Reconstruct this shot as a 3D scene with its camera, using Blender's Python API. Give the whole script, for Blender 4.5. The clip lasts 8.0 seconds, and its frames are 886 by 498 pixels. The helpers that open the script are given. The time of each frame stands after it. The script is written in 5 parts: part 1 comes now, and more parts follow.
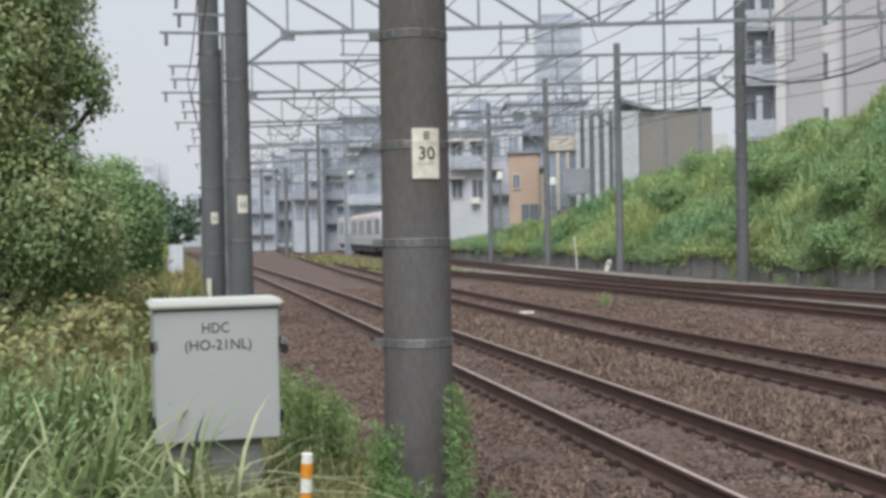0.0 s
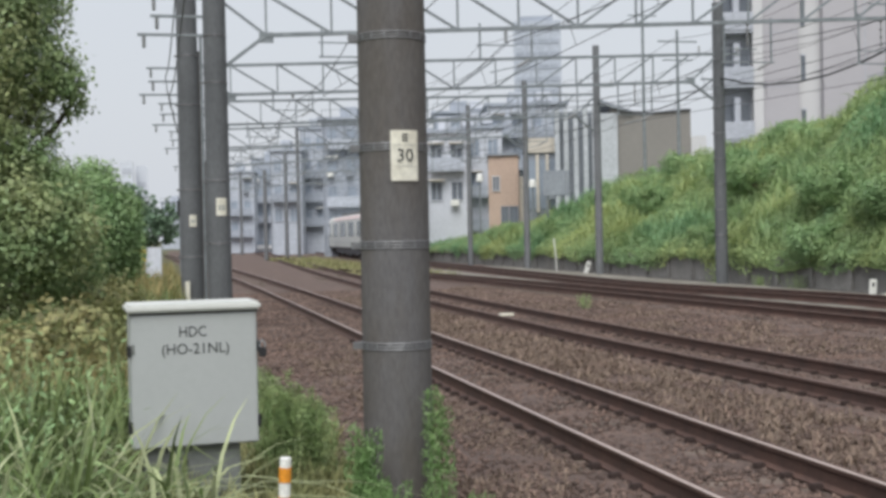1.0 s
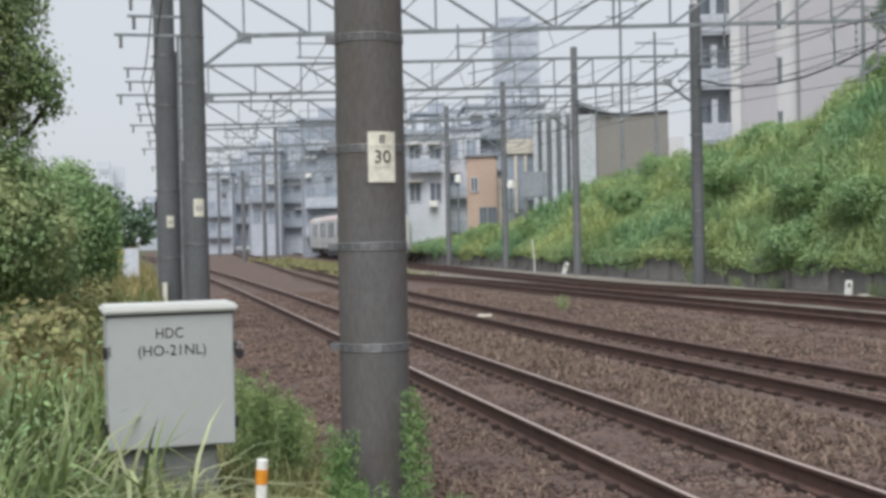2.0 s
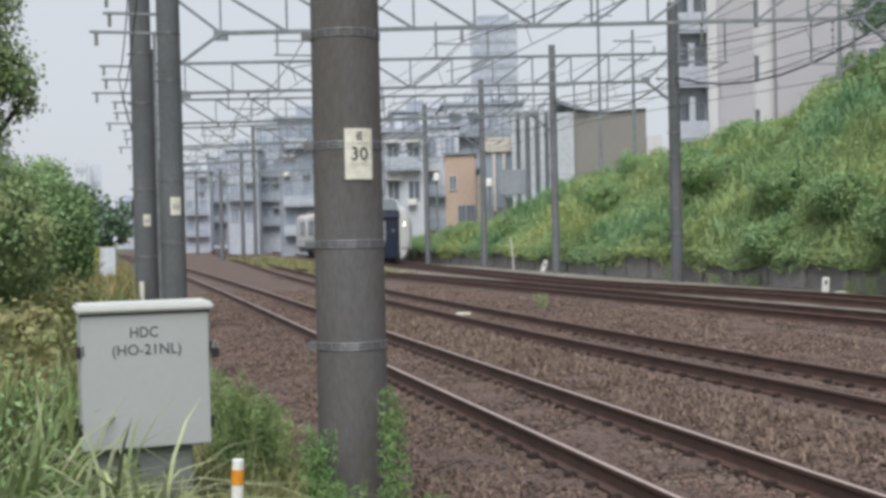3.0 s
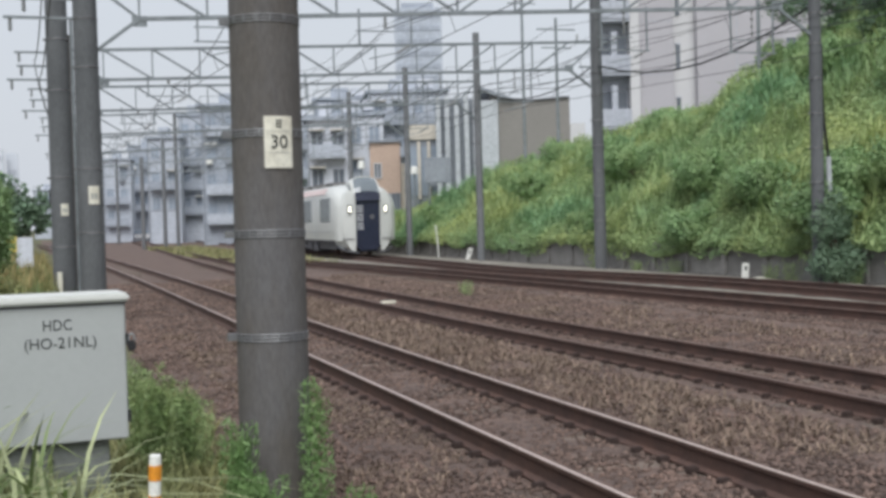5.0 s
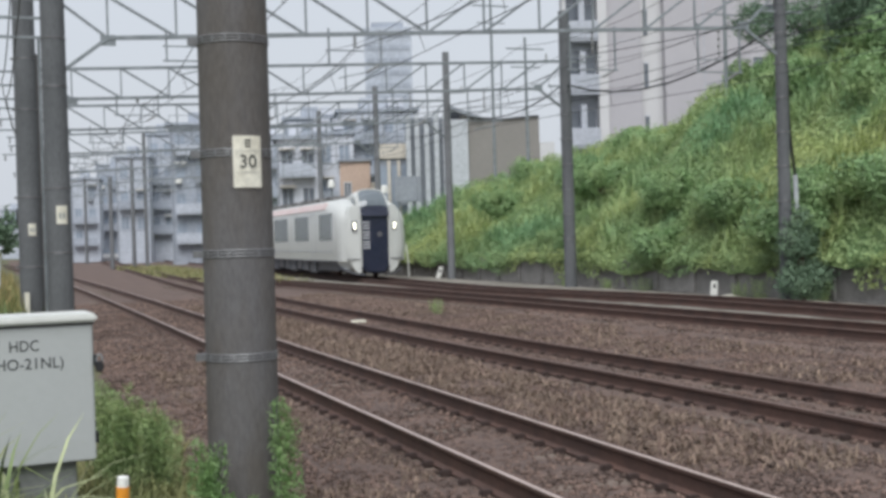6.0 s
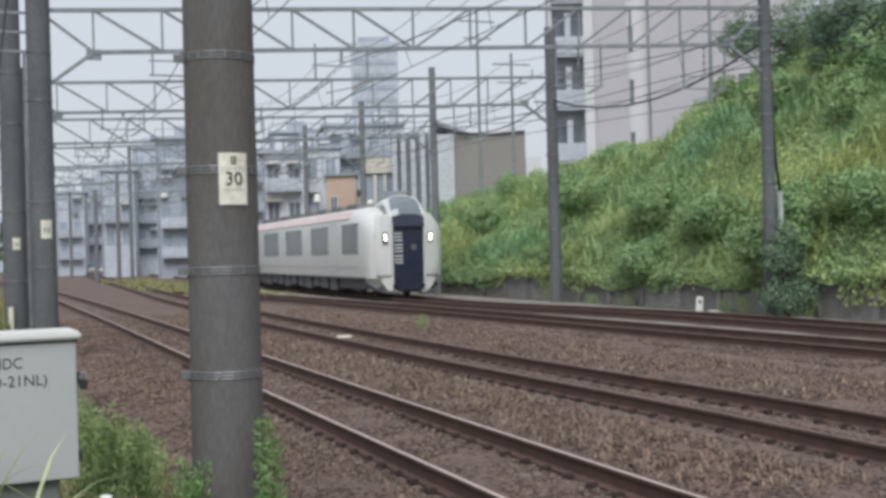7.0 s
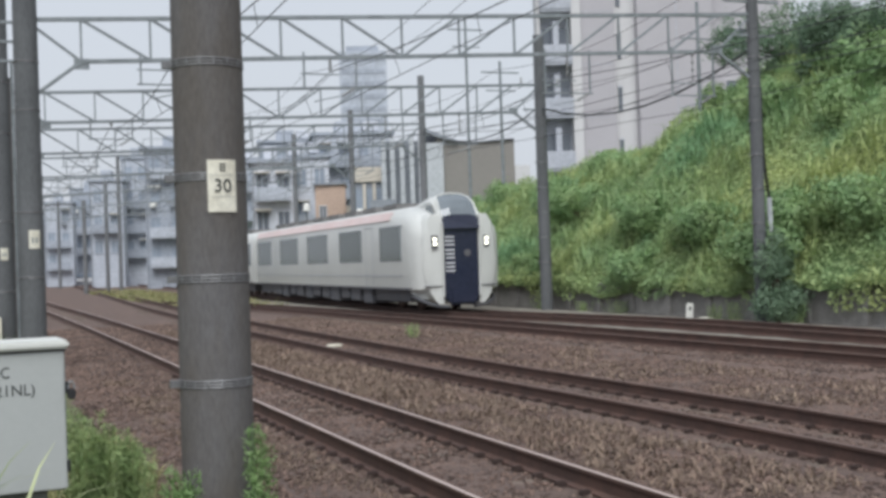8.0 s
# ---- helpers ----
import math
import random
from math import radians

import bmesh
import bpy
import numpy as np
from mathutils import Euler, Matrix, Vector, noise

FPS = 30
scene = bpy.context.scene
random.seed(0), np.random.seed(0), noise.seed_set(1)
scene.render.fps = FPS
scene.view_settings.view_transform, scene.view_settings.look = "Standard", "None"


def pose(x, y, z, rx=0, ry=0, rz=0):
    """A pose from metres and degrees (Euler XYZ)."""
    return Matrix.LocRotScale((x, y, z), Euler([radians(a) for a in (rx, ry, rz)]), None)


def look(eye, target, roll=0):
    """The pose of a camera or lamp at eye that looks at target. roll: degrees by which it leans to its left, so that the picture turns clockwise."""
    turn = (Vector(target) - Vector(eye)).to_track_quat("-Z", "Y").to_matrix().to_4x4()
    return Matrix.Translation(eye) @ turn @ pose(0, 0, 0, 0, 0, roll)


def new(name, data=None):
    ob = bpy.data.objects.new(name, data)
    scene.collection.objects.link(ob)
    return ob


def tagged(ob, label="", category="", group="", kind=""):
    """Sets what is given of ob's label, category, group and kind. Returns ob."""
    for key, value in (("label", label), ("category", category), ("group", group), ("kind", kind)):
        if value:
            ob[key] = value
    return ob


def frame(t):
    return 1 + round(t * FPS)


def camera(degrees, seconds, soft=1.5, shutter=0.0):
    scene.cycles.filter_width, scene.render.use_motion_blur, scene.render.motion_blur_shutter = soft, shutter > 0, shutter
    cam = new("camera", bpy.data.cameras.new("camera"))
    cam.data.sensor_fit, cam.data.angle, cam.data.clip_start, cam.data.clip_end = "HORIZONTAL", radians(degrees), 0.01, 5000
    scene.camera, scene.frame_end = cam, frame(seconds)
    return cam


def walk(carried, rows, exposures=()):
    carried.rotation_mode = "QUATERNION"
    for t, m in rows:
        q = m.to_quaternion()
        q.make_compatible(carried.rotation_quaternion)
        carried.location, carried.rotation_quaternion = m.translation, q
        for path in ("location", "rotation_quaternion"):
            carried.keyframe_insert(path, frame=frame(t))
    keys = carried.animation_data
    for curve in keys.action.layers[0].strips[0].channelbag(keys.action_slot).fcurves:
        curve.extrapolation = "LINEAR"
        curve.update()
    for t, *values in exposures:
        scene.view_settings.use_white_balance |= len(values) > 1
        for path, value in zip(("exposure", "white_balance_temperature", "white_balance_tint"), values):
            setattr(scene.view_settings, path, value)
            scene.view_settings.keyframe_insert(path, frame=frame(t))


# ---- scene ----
cam = camera(40.0, 8.0, soft=3.5)
# seconds, eye, yaw, pitch, lean
PATH = [
    (0, -0.107, -0.417, 1.778, -12.28, -0.77, 1.09),
    (0.5, -0.095, -0.389, 1.778, -12.72, -0.72, 1.21),
    (1, -0.095, -0.390, 1.780, -13.23, -0.69, 1.21),
    (1.5, -0.095, -0.419, 1.785, -13.73, -0.67, 1.16),
    (3, -0.070, -0.352, 1.777, -15.24, -0.77, 1.32),
    (3.5, -0.064, -0.352, 1.784, -15.77, -0.92, 1.31),
    (4, -0.051, -0.324, 1.784, -16.65, -1.10, 1.40),
    (4.5, -0.041, -0.316, 1.786, -17.69, -1.31, 1.49),
    (5, -0.030, -0.287, 1.783, -18.75, -1.43, 1.57),
    (6.5, -0.027, -0.308, 1.792, -20.53, -0.13, 1.67),
    (7, -0.025, -0.298, 1.806, -20.80, 0.07, 1.58),
    (7.5, -0.022, -0.271, 1.799, -21.04, 0.24, 1.80),
    (8, -0.017, -0.254, 1.793, -21.29, 0.46, 1.90),
]
walk(cam, [(t, pose(x, y, z, 90 + pitch, lean, yaw)) for t, x, y, z, yaw, pitch, lean in PATH], exposures=[(0.0, 0.25, 6300, 10), (8.0, 0.22, 6150, 10)])

# ---- light: a bright, hazy overcast sky ----
world = bpy.data.worlds.new("world")
scene.world = world
world.use_nodes = True
wn, wl = world.node_tree.nodes, world.node_tree.links
sky = wn.new("ShaderNodeTexSky")
sky.sky_type, sky.sun_disc = "NISHITA", False
sky.sun_elevation, sky.sun_rotation = radians(55), radians(202)
sky.air_density, sky.dust_density = 1.5, 6.0
haze = wn.new("ShaderNodeMix")
haze.data_type = "RGBA"
haze.inputs[0].default_value = 0.86
haze.inputs[7].default_value = (6.25, 6.45, 6.75, 1)
wl.new(sky.outputs[0], haze.inputs[6])
wl.new(haze.outputs[2], wn["Background"].inputs[0])
wn["Background"].inputs[1].default_value = 0.10
sun = new("sun", bpy.data.lights.new("sun", "SUN"))
sun.data.energy, sun.data.angle, sun.data.color = 2.75, radians(40), (1.0, 0.985, 0.95)
sun.matrix_world = look((0, 0, 60), (16, 39, 0))


# ---- materials ----
def material(name, base, second=None, rough=0.8, metal=0.0, fine=40.0, coarse=2.0, blend=0.5, bump=0.2,
             stretch=(1, 1, 1), per_island=0.0, per_object=0.0, glow=None, leaf=False, dark=0.75, spots=0.0, grain=0.2):
    """Two colours mixed by coarse stains, fine grain on top, bump, optional variation by island or by object."""
    m = bpy.data.materials.new(name)
    m.use_nodes = True
    n, l = m.node_tree.nodes, m.node_tree.links
    bsdf = n["Principled BSDF"]
    bsdf.inputs["Roughness"].default_value, bsdf.inputs["Metallic"].default_value = rough, metal
    second = second or tuple(c * dark for c in base)
    co = n.new("ShaderNodeTexCoord")
    mp = n.new("ShaderNodeMapping")
    mp.inputs["Scale"].default_value = stretch
    l.new(co.outputs["Object"], mp.inputs["Vector"])
    big, small = n.new("ShaderNodeTexNoise"), n.new("ShaderNodeTexNoise")
    for tex, size, detail in ((big, coarse, 6.0), (small, fine, 3.0)):
        tex.inputs["Scale"].default_value, tex.inputs["Detail"].default_value = size, detail
        tex.inputs["Roughness"].default_value = 0.62
        l.new(mp.outputs[0], tex.inputs["Vector"])
    ramp = n.new("ShaderNodeMapRange")
    ramp.inputs[1].default_value, ramp.inputs[2].default_value = 0.5 - 0.28 * blend - 0.02, 0.5 + 0.28 * blend + 0.02
    l.new(big.outputs[0], ramp.inputs[0])
    mix = n.new("ShaderNodeMix")
    mix.data_type = "RGBA"
    mix.inputs[6].default_value, mix.inputs[7].default_value = (*base, 1), (*second, 1)
    l.new(ramp.outputs[0], mix.inputs[0])
    speck = n.new("ShaderNodeMapRange")
    speck.inputs[1].default_value, speck.inputs[2].default_value = 0.25, 0.75
    speck.inputs[3].default_value, speck.inputs[4].default_value = 1 - grain - spots, 1 + grain + spots
    l.new(small.outputs[0], speck.inputs[0])
    value = speck.outputs[0]
    for amount, node, socket in ((per_island, "ShaderNodeNewGeometry", "Random Per Island"), (per_object, "ShaderNodeObjectInfo", "Random")):
        if amount:
            g = n.new(node)
            r = n.new("ShaderNodeMapRange")
            r.inputs[3].default_value, r.inputs[4].default_value = 1 - amount, 1 + amount
            l.new(g.outputs[socket], r.inputs[0])
            x = n.new("ShaderNodeMath")
            x.operation = "MULTIPLY"
            l.new(value, x.inputs[0]), l.new(r.outputs[0], x.inputs[1])
            value = x.outputs[0]
    tint = n.new("ShaderNodeVectorMath")
    tint.operation = "SCALE"
    l.new(mix.outputs[2], tint.inputs[0]), l.new(value, tint.inputs[3])
    l.new(tint.outputs[0], bsdf.inputs["Base Color"])
    if bump:
        b = n.new("ShaderNodeBump")
        b.inputs["Strength"].default_value, b.inputs["Distance"].default_value = bump, 0.02
        l.new(small.outputs[0], b.inputs["Height"]), l.new(b.outputs[0], bsdf.inputs["Normal"])
    if leaf:
        tr, add = n.new("ShaderNodeBsdfTranslucent"), n.new("ShaderNodeMixShader")
        add.inputs[0].default_value = 0.32
        l.new(tint.outputs[0], tr.inputs[0])
        l.new(bsdf.outputs[0], add.inputs[1]), l.new(tr.outputs[0], add.inputs[2])
        l.new(add.outputs[0], n["Material Output"].inputs[0])
    if glow:
        bsdf.inputs["Emission Color"].default_value = (*base, 1)
        bsdf.inputs["Emission Strength"].default_value = glow
    return m


def glass(name, tone=(0.03, 0.035, 0.04), rough=0.08):
    m = material(name, tone, rough=rough, coarse=0.6, bump=0.0)
    m.node_tree.nodes["Principled BSDF"].inputs["Specular IOR Level"].default_value = 0.6
    return m


M_BALLAST = material("ballast", (0.136, 0.091, 0.074), (0.086, 0.061, 0.052), 0.95, fine=16, coarse=0.9, bump=1.0, spots=0.3)
M_GREYGRAVEL = material("pale grey gravel", (0.235, 0.215, 0.185), (0.15, 0.135, 0.11), 0.95, fine=14, coarse=0.7, bump=0.8, spots=0.25)
M_STONE = material("ballast stone", (0.158, 0.106, 0.085), (0.096, 0.068, 0.057), 0.95, fine=30, coarse=0.8, bump=0.3, per_island=0.5)
M_SOIL = material("soil", (0.13, 0.115, 0.065), (0.07, 0.085, 0.035), 1.0, fine=18, coarse=0.5, bump=0.8)
M_RAIL = material("rusty rail", (0.115, 0.066, 0.052), (0.075, 0.047, 0.04), 0.75, 0.2, fine=30, coarse=3, bump=0.2)
M_RAILTOP = material("worn rail head", (0.50, 0.41, 0.37), (0.42, 0.34, 0.30), 0.45, 0.15, fine=30, coarse=2, bump=0.05)
M_RAILDULL = material("dull rail head", (0.19, 0.135, 0.115), (0.13, 0.095, 0.085), 0.65, 0.15, fine=30, coarse=2, bump=0.1)
M_SLEEPER = material("sleeper concrete", (0.17, 0.13, 0.105), (0.11, 0.085, 0.07), 0.95, fine=20, coarse=3, bump=0.4, per_object=0.2)
M_CLIP = material("fastening steel", (0.06, 0.04, 0.035), rough=0.8, metal=0.3, bump=0.1)
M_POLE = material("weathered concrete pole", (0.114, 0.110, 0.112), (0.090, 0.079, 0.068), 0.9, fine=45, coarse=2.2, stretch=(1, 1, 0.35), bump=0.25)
M_POLEMID = material("haze-paled blue-grey concrete pole", (0.125, 0.13, 0.136), (0.088, 0.092, 0.097), 0.9, fine=30, coarse=1.6, stretch=(1, 1, 0.3), bump=0.25)
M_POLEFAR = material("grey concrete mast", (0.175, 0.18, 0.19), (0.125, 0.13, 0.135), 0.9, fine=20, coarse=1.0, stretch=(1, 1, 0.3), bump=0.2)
M_STEEL = material("galvanised steel", (0.26, 0.285, 0.30), (0.18, 0.20, 0.21), 0.6, 0.3, fine=20, coarse=3, bump=0.1)
M_STRAP = material("strap steel", (0.23, 0.235, 0.24), (0.16, 0.16, 0.165), 0.5, 0.5, fine=30, coarse=6, bump=0.1)
M_WIRE = material("wire", (0.08, 0.085, 0.09), rough=0.6, metal=0.3, bump=0.0)
M_PORCELAIN = material("insulator", (0.35, 0.36, 0.36), (0.2, 0.2, 0.2), 0.35, bump=0.0)
M_PLATE = material("cream enamel plate", (0.72, 0.70, 0.60), (0.6, 0.57, 0.47), 0.45, fine=30, coarse=5, bump=0.05)
M_INK = material("black lettering", (0.03, 0.035, 0.035), rough=0.6, bump=0.0)
M_INKPALE = material("faded lettering", (0.35, 0.37, 0.36), rough=0.6, bump=0.0)
M_BOX = material("pale grey painted steel", (0.385, 0.402, 0.398), (0.36, 0.377, 0.372), 0.5, fine=25, coarse=1.2, bump=0.02, grain=0.03)
M_BOXLID = material("white painted lid", (0.60, 0.61, 0.58), (0.54, 0.55, 0.52), 0.45, fine=25, coarse=3, bump=0.03, grain=0.04)
M_PLINTH = material("grey concrete plinth", (0.20, 0.21, 0.20), (0.14, 0.15, 0.14), 0.95, fine=30, coarse=4, bump=0.4)
M_RUBBER = material("black plastic", (0.02, 0.02, 0.022), rough=0.5, bump=0.0)
M_ORANGE = material("orange reflective band", (0.80, 0.33, 0.03), (0.6, 0.22, 0.02), 0.5, bump=0.0)
M_WHITE = material("white paint", (0.78, 0.78, 0.74), (0.66, 0.66, 0.62), 0.5, bump=0.05)
M_GRASS = material("grass blades", (0.105, 0.165, 0.05), (0.215, 0.26, 0.105), 0.6, fine=6, coarse=0.7, bump=0.0, per_island=0.45, leaf=True)
M_DRY = material("dry weeds", (0.34, 0.26, 0.12), (0.25, 0.25, 0.10), 0.8, fine=6, coarse=0.9, bump=0.0, per_island=0.4, leaf=True)
M_LEAF = material("tree leaves", (0.215, 0.33, 0.15), (0.35, 0.37, 0.175), 0.6, fine=5, coarse=1.1, bump=0.0, per_island=0.28, leaf=True)
M_BUSH = material("bush leaves", (0.215, 0.35, 0.16), (0.31, 0.41, 0.18), 0.55, fine=5, coarse=0.8, bump=0.0, per_island=0.25, leaf=True)
M_SLOPE = material("slope foliage", (0.205, 0.35, 0.18), (0.385, 0.445, 0.18), 0.7, fine=3, coarse=0.2, bump=0.0, per_island=0.16, leaf=True, blend=0.4)
M_WEED = material("feathery weeds", (0.25, 0.36, 0.14), (0.34, 0.40, 0.19), 0.6, fine=6, coarse=3, bump=0.0, per_island=0.35, leaf=True)
M_POLEWEED = material("deep green feathery weeds", (0.16, 0.28, 0.095), (0.24, 0.35, 0.14), 0.6, fine=6, coarse=3, bump=0.0, per_island=0.25, leaf=True)
M_DARKLEAF = material("far dark leaves", (0.135, 0.215, 0.14), (0.18, 0.255, 0.155), 0.65, fine=3, coarse=0.5, bump=0.0, per_island=0.2, leaf=True)
M_PALE = material("pale seeding grass", (0.42, 0.45, 0.28), (0.33, 0.37, 0.19), 0.7, fine=6, coarse=1.0, bump=0.0, per_island=0.3, leaf=True)
M_RUST = material("rusty dry tufts", (0.20, 0.145, 0.112), (0.27, 0.205, 0.155), 0.9, fine=6, coarse=0.8, bump=0.0, per_island=0.4, leaf=True)
M_OLIVE = material("olive weeds", (0.25, 0.285, 0.12), (0.33, 0.29, 0.14), 0.7, fine=5, coarse=1.2, bump=0.0, per_island=0.4, leaf=True)
M_BARK = material("bark", (0.10, 0.075, 0.055), (0.06, 0.045, 0.035), 0.95, fine=20, coarse=4, stretch=(1, 1, 0.3), bump=0.6)
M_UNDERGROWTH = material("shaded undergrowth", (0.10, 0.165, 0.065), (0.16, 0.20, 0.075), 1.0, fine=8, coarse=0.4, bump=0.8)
M_WALL = material("old retaining wall", (0.25, 0.24, 0.23), (0.165, 0.16, 0.15), 0.95, fine=8, coarse=0.7, bump=0.5, per_object=0.15)
M_BODY = material("white train paint", (0.59, 0.60, 0.575), (0.54, 0.55, 0.53), 0.3, fine=12, coarse=0.6, bump=0.0, grain=0.02)
M_RED = material("pale red roof band", (0.62, 0.47, 0.45), (0.64, 0.53, 0.51), 0.4, fine=10, coarse=0.6, bump=0.0)
M_ROOF = material("train roof", (0.22, 0.21, 0.21), (0.15, 0.15, 0.15), 0.8, fine=8, coarse=1, bump=0.1)
M_NAVY = material("navy front panel", (0.022, 0.027, 0.05), (0.03, 0.034, 0.056), 0.2, fine=10, coarse=1, bump=0.0)
# the dark is lifted and blued in its colour to stand for haze
M_UNDER = material("dark underframe, blued by haze", (0.085, 0.09, 0.105), (0.11, 0.105, 0.11), 0.8, fine=10, coarse=1.4, bump=0.2)
M_SIDEGLASS = glass("tinted train glass", (0.085, 0.105, 0.095), 0.12)
# pale glass tone stands in for the sky mirrored in the windscreen
M_SCREEN = glass("windscreen", (0.17, 0.195, 0.215), 0.1)
M_LAMP = material("lit headlamp", (1.0, 0.96, 0.78), rough=0.3, bump=0.0, glow=3.0)
M_SILVER = material("silver letters", (0.65, 0.66, 0.68), rough=0.4, bump=0.0)
M_APT = material("pale apartment paint", (0.43, 0.415, 0.44), (0.395, 0.38, 0.405), 0.85, fine=6, coarse=0.25, bump=0.1, grain=0.03)
M_APTLIGHT = material("white apartment trim", (0.57, 0.565, 0.575), (0.54, 0.535, 0.545), 0.8, fine=6, coarse=0.4, bump=0.05, grain=0.03)
M_SHADE = material("blue-grey balcony panel", (0.42, 0.44, 0.49), (0.36, 0.38, 0.43), 0.7, fine=6, coarse=0.5, bump=0.05)
# distance haze is mixed into the colours of the far towers
M_TOWER = material("haze-tinted tower cladding", (0.45, 0.485, 0.545), (0.41, 0.445, 0.505), 0.8, fine=2, coarse=0.1, bump=0.0)
M_HAZY = material("haze-paled horizon tower", (0.60, 0.63, 0.68), (0.57, 0.60, 0.65), 0.8, fine=2, coarse=0.2, bump=0.0, grain=0.03)
M_HAZYBAND = material("haze-paled horizon bands", (0.54, 0.57, 0.63), rough=0.7, coarse=0.2, bump=0.0, grain=0.03)
M_TOWERDARK = material("haze-tinted tower bands", (0.38, 0.415, 0.48), rough=0.6, coarse=0.2, bump=0.0)
M_TAUPE = material("taupe hall cladding", (0.245, 0.23, 0.215), (0.21, 0.198, 0.185), 0.85, fine=5, coarse=0.25, bump=0.1, grain=0.05)
M_FIN = material("silver-grey fins", (0.48, 0.50, 0.53), (0.42, 0.44, 0.465), 0.6, 0.1, fine=6, coarse=0.6, bump=0.05)
M_FINGAP = material("recessed grey facade", (0.27, 0.29, 0.32), (0.22, 0.24, 0.27), 0.7, fine=6, coarse=0.5, bump=0.05)
M_OCHRE = material("ochre render", (0.50, 0.375, 0.30), (0.44, 0.33, 0.265), 0.9, fine=8, coarse=0.5, bump=0.1)
M_CREAM = material("cream render", (0.62, 0.57, 0.49), (0.54, 0.5, 0.43), 0.9, fine=8, coarse=0.5, bump=0.1)
M_HOUSE = material("pale grey render", (0.58, 0.60, 0.65), (0.52, 0.54, 0.59), 0.9, fine=8, coarse=0.5, bump=0.1)
# these far walls have distance haze put into their pale blue-grey
M_SLATE = material("haze-paled blue-grey concrete", (0.37, 0.40, 0.455), (0.31, 0.34, 0.39), 0.85, fine=4, coarse=0.3, bump=0.05)
M_SLATELIGHT = material("haze-paled light concrete", (0.47, 0.50, 0.555), (0.40, 0.43, 0.485), 0.85, fine=4, coarse=0.3, bump=0.05)
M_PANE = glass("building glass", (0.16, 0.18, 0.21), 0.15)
# base colour of the far glass is lightened for distance haze
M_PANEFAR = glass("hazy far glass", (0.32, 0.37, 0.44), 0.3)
M_YELLOW = material("yellow sheet", (0.62, 0.50, 0.10), rough=0.7, bump=0.1)
M_CARPAINT = material("white car paint", (0.78, 0.79, 0.80), rough=0.25, bump=0.0)


# ---- building blocks ----
class Geo:
    """Collects boxes, tubes and faces into one mesh."""

    def __init__(self):
        self.v, self.f = [], []

    def add(self, verts, faces):
        n = len(self.v)
        self.v += [tuple(p) for p in verts]
        self.f += [tuple(i + n for i in face) for face in faces]
        return self

    def box(self, x0, y0, z0, x1, y1, z1, m=None, chamfer=0.0):
        if chamfer:
            bm = bmesh.new()
            bmesh.ops.create_cube(bm, size=1.0)
            for p in bm.verts:
                p.co = Vector((x0 + (p.co.x + 0.5) * (x1 - x0), y0 + (p.co.y + 0.5) * (y1 - y0), z0 + (p.co.z + 0.5) * (z1 - z0)))
            bmesh.ops.bevel(bm, geom=bm.edges[:], offset=chamfer, segments=2, affect="EDGES")
            bm.verts.index_update()
            vs, fs = [p.co.copy() for p in bm.verts], [[p.index for p in f.verts] for f in bm.faces]
            bm.free()
        else:
            vs = [Vector((x, y, z)) for z in (z0, z1) for x, y in ((x0, y0), (x1, y0), (x1, y1), (x0, y1))]
            fs = [(3, 2, 1, 0), (4, 5, 6, 7), (0, 1, 5, 4), (1, 2, 6, 5), (2, 3, 7, 6), (3, 0, 4, 7)]
        if m is not None:
            vs = [m @ p for p in vs]
        return self.add(vs, fs)

    def tube(self, points, r0, r1=None, sides=8, caps=True):
        """A round bar along the points, its radius going from r0 to r1."""
        pts = [Vector(p) for p in points]
        r1 = r0 if r1 is None else r1
        vs, fs, count = [], [], len(pts)
        for i, p in enumerate(pts):
            way = (pts[min(i + 1, count - 1)] - pts[max(i - 1, 0)]).normalized()
            side = way.cross(Vector((0, 0, 1)) if abs(way.z) < 0.95 else Vector((1, 0, 0))).normalized()
            up, r = side.cross(way), r0 + (r1 - r0) * i / max(count - 1, 1)
            vs += [p + r * (math.cos(2 * math.pi * k / sides) * side + math.sin(2 * math.pi * k / sides) * up) for k in range(sides)]
        for i in range(count - 1):
            for k in range(sides):
                a, b = i * sides + k, i * sides + (k + 1) % sides
                fs.append((a, b, b + sides, a + sides))
        if caps:
            fs += [tuple(range(sides))[::-1], tuple(range((count - 1) * sides, count * sides))]
        return self.add(vs, fs)

    def bar(self, a, b, w, h=None):
        """A square-sectioned bar from a to b."""
        a, b, h = Vector(a), Vector(b), h or w
        way = (b - a).normalized()
        side = way.cross(Vector((0, 0, 1)) if abs(way.z) < 0.95 else Vector((0, 1, 0))).normalized()
        up = side.cross(way)
        vs = [p + s * side * w / 2 + u * up * h / 2 for p in (a, b) for s, u in ((-1, -1), (1, -1), (1, 1), (-1, 1))]
        return self.add(vs, [(0, 1, 2, 3), (7, 6, 5, 4), (0, 4, 5, 1), (1, 5, 6, 2), (2, 6, 7, 3), (3, 7, 4, 0)])

    def mesh(self, name, mat, smooth=False):
        me = bpy.data.meshes.new(name)
        me.from_pydata(self.v, [], self.f)
        me.update()
        bm = bmesh.new()
        bm.from_mesh(me)
        bmesh.ops.recalc_face_normals(bm, faces=bm.faces[:])
        bm.to_mesh(me)
        bm.free()
        if smooth:
            me.polygons.foreach_set("use_smooth", [True] * len(me.polygons))
            me.set_sharp_from_angle(angle=radians(40))
        me.materials.append(mat)
        return me


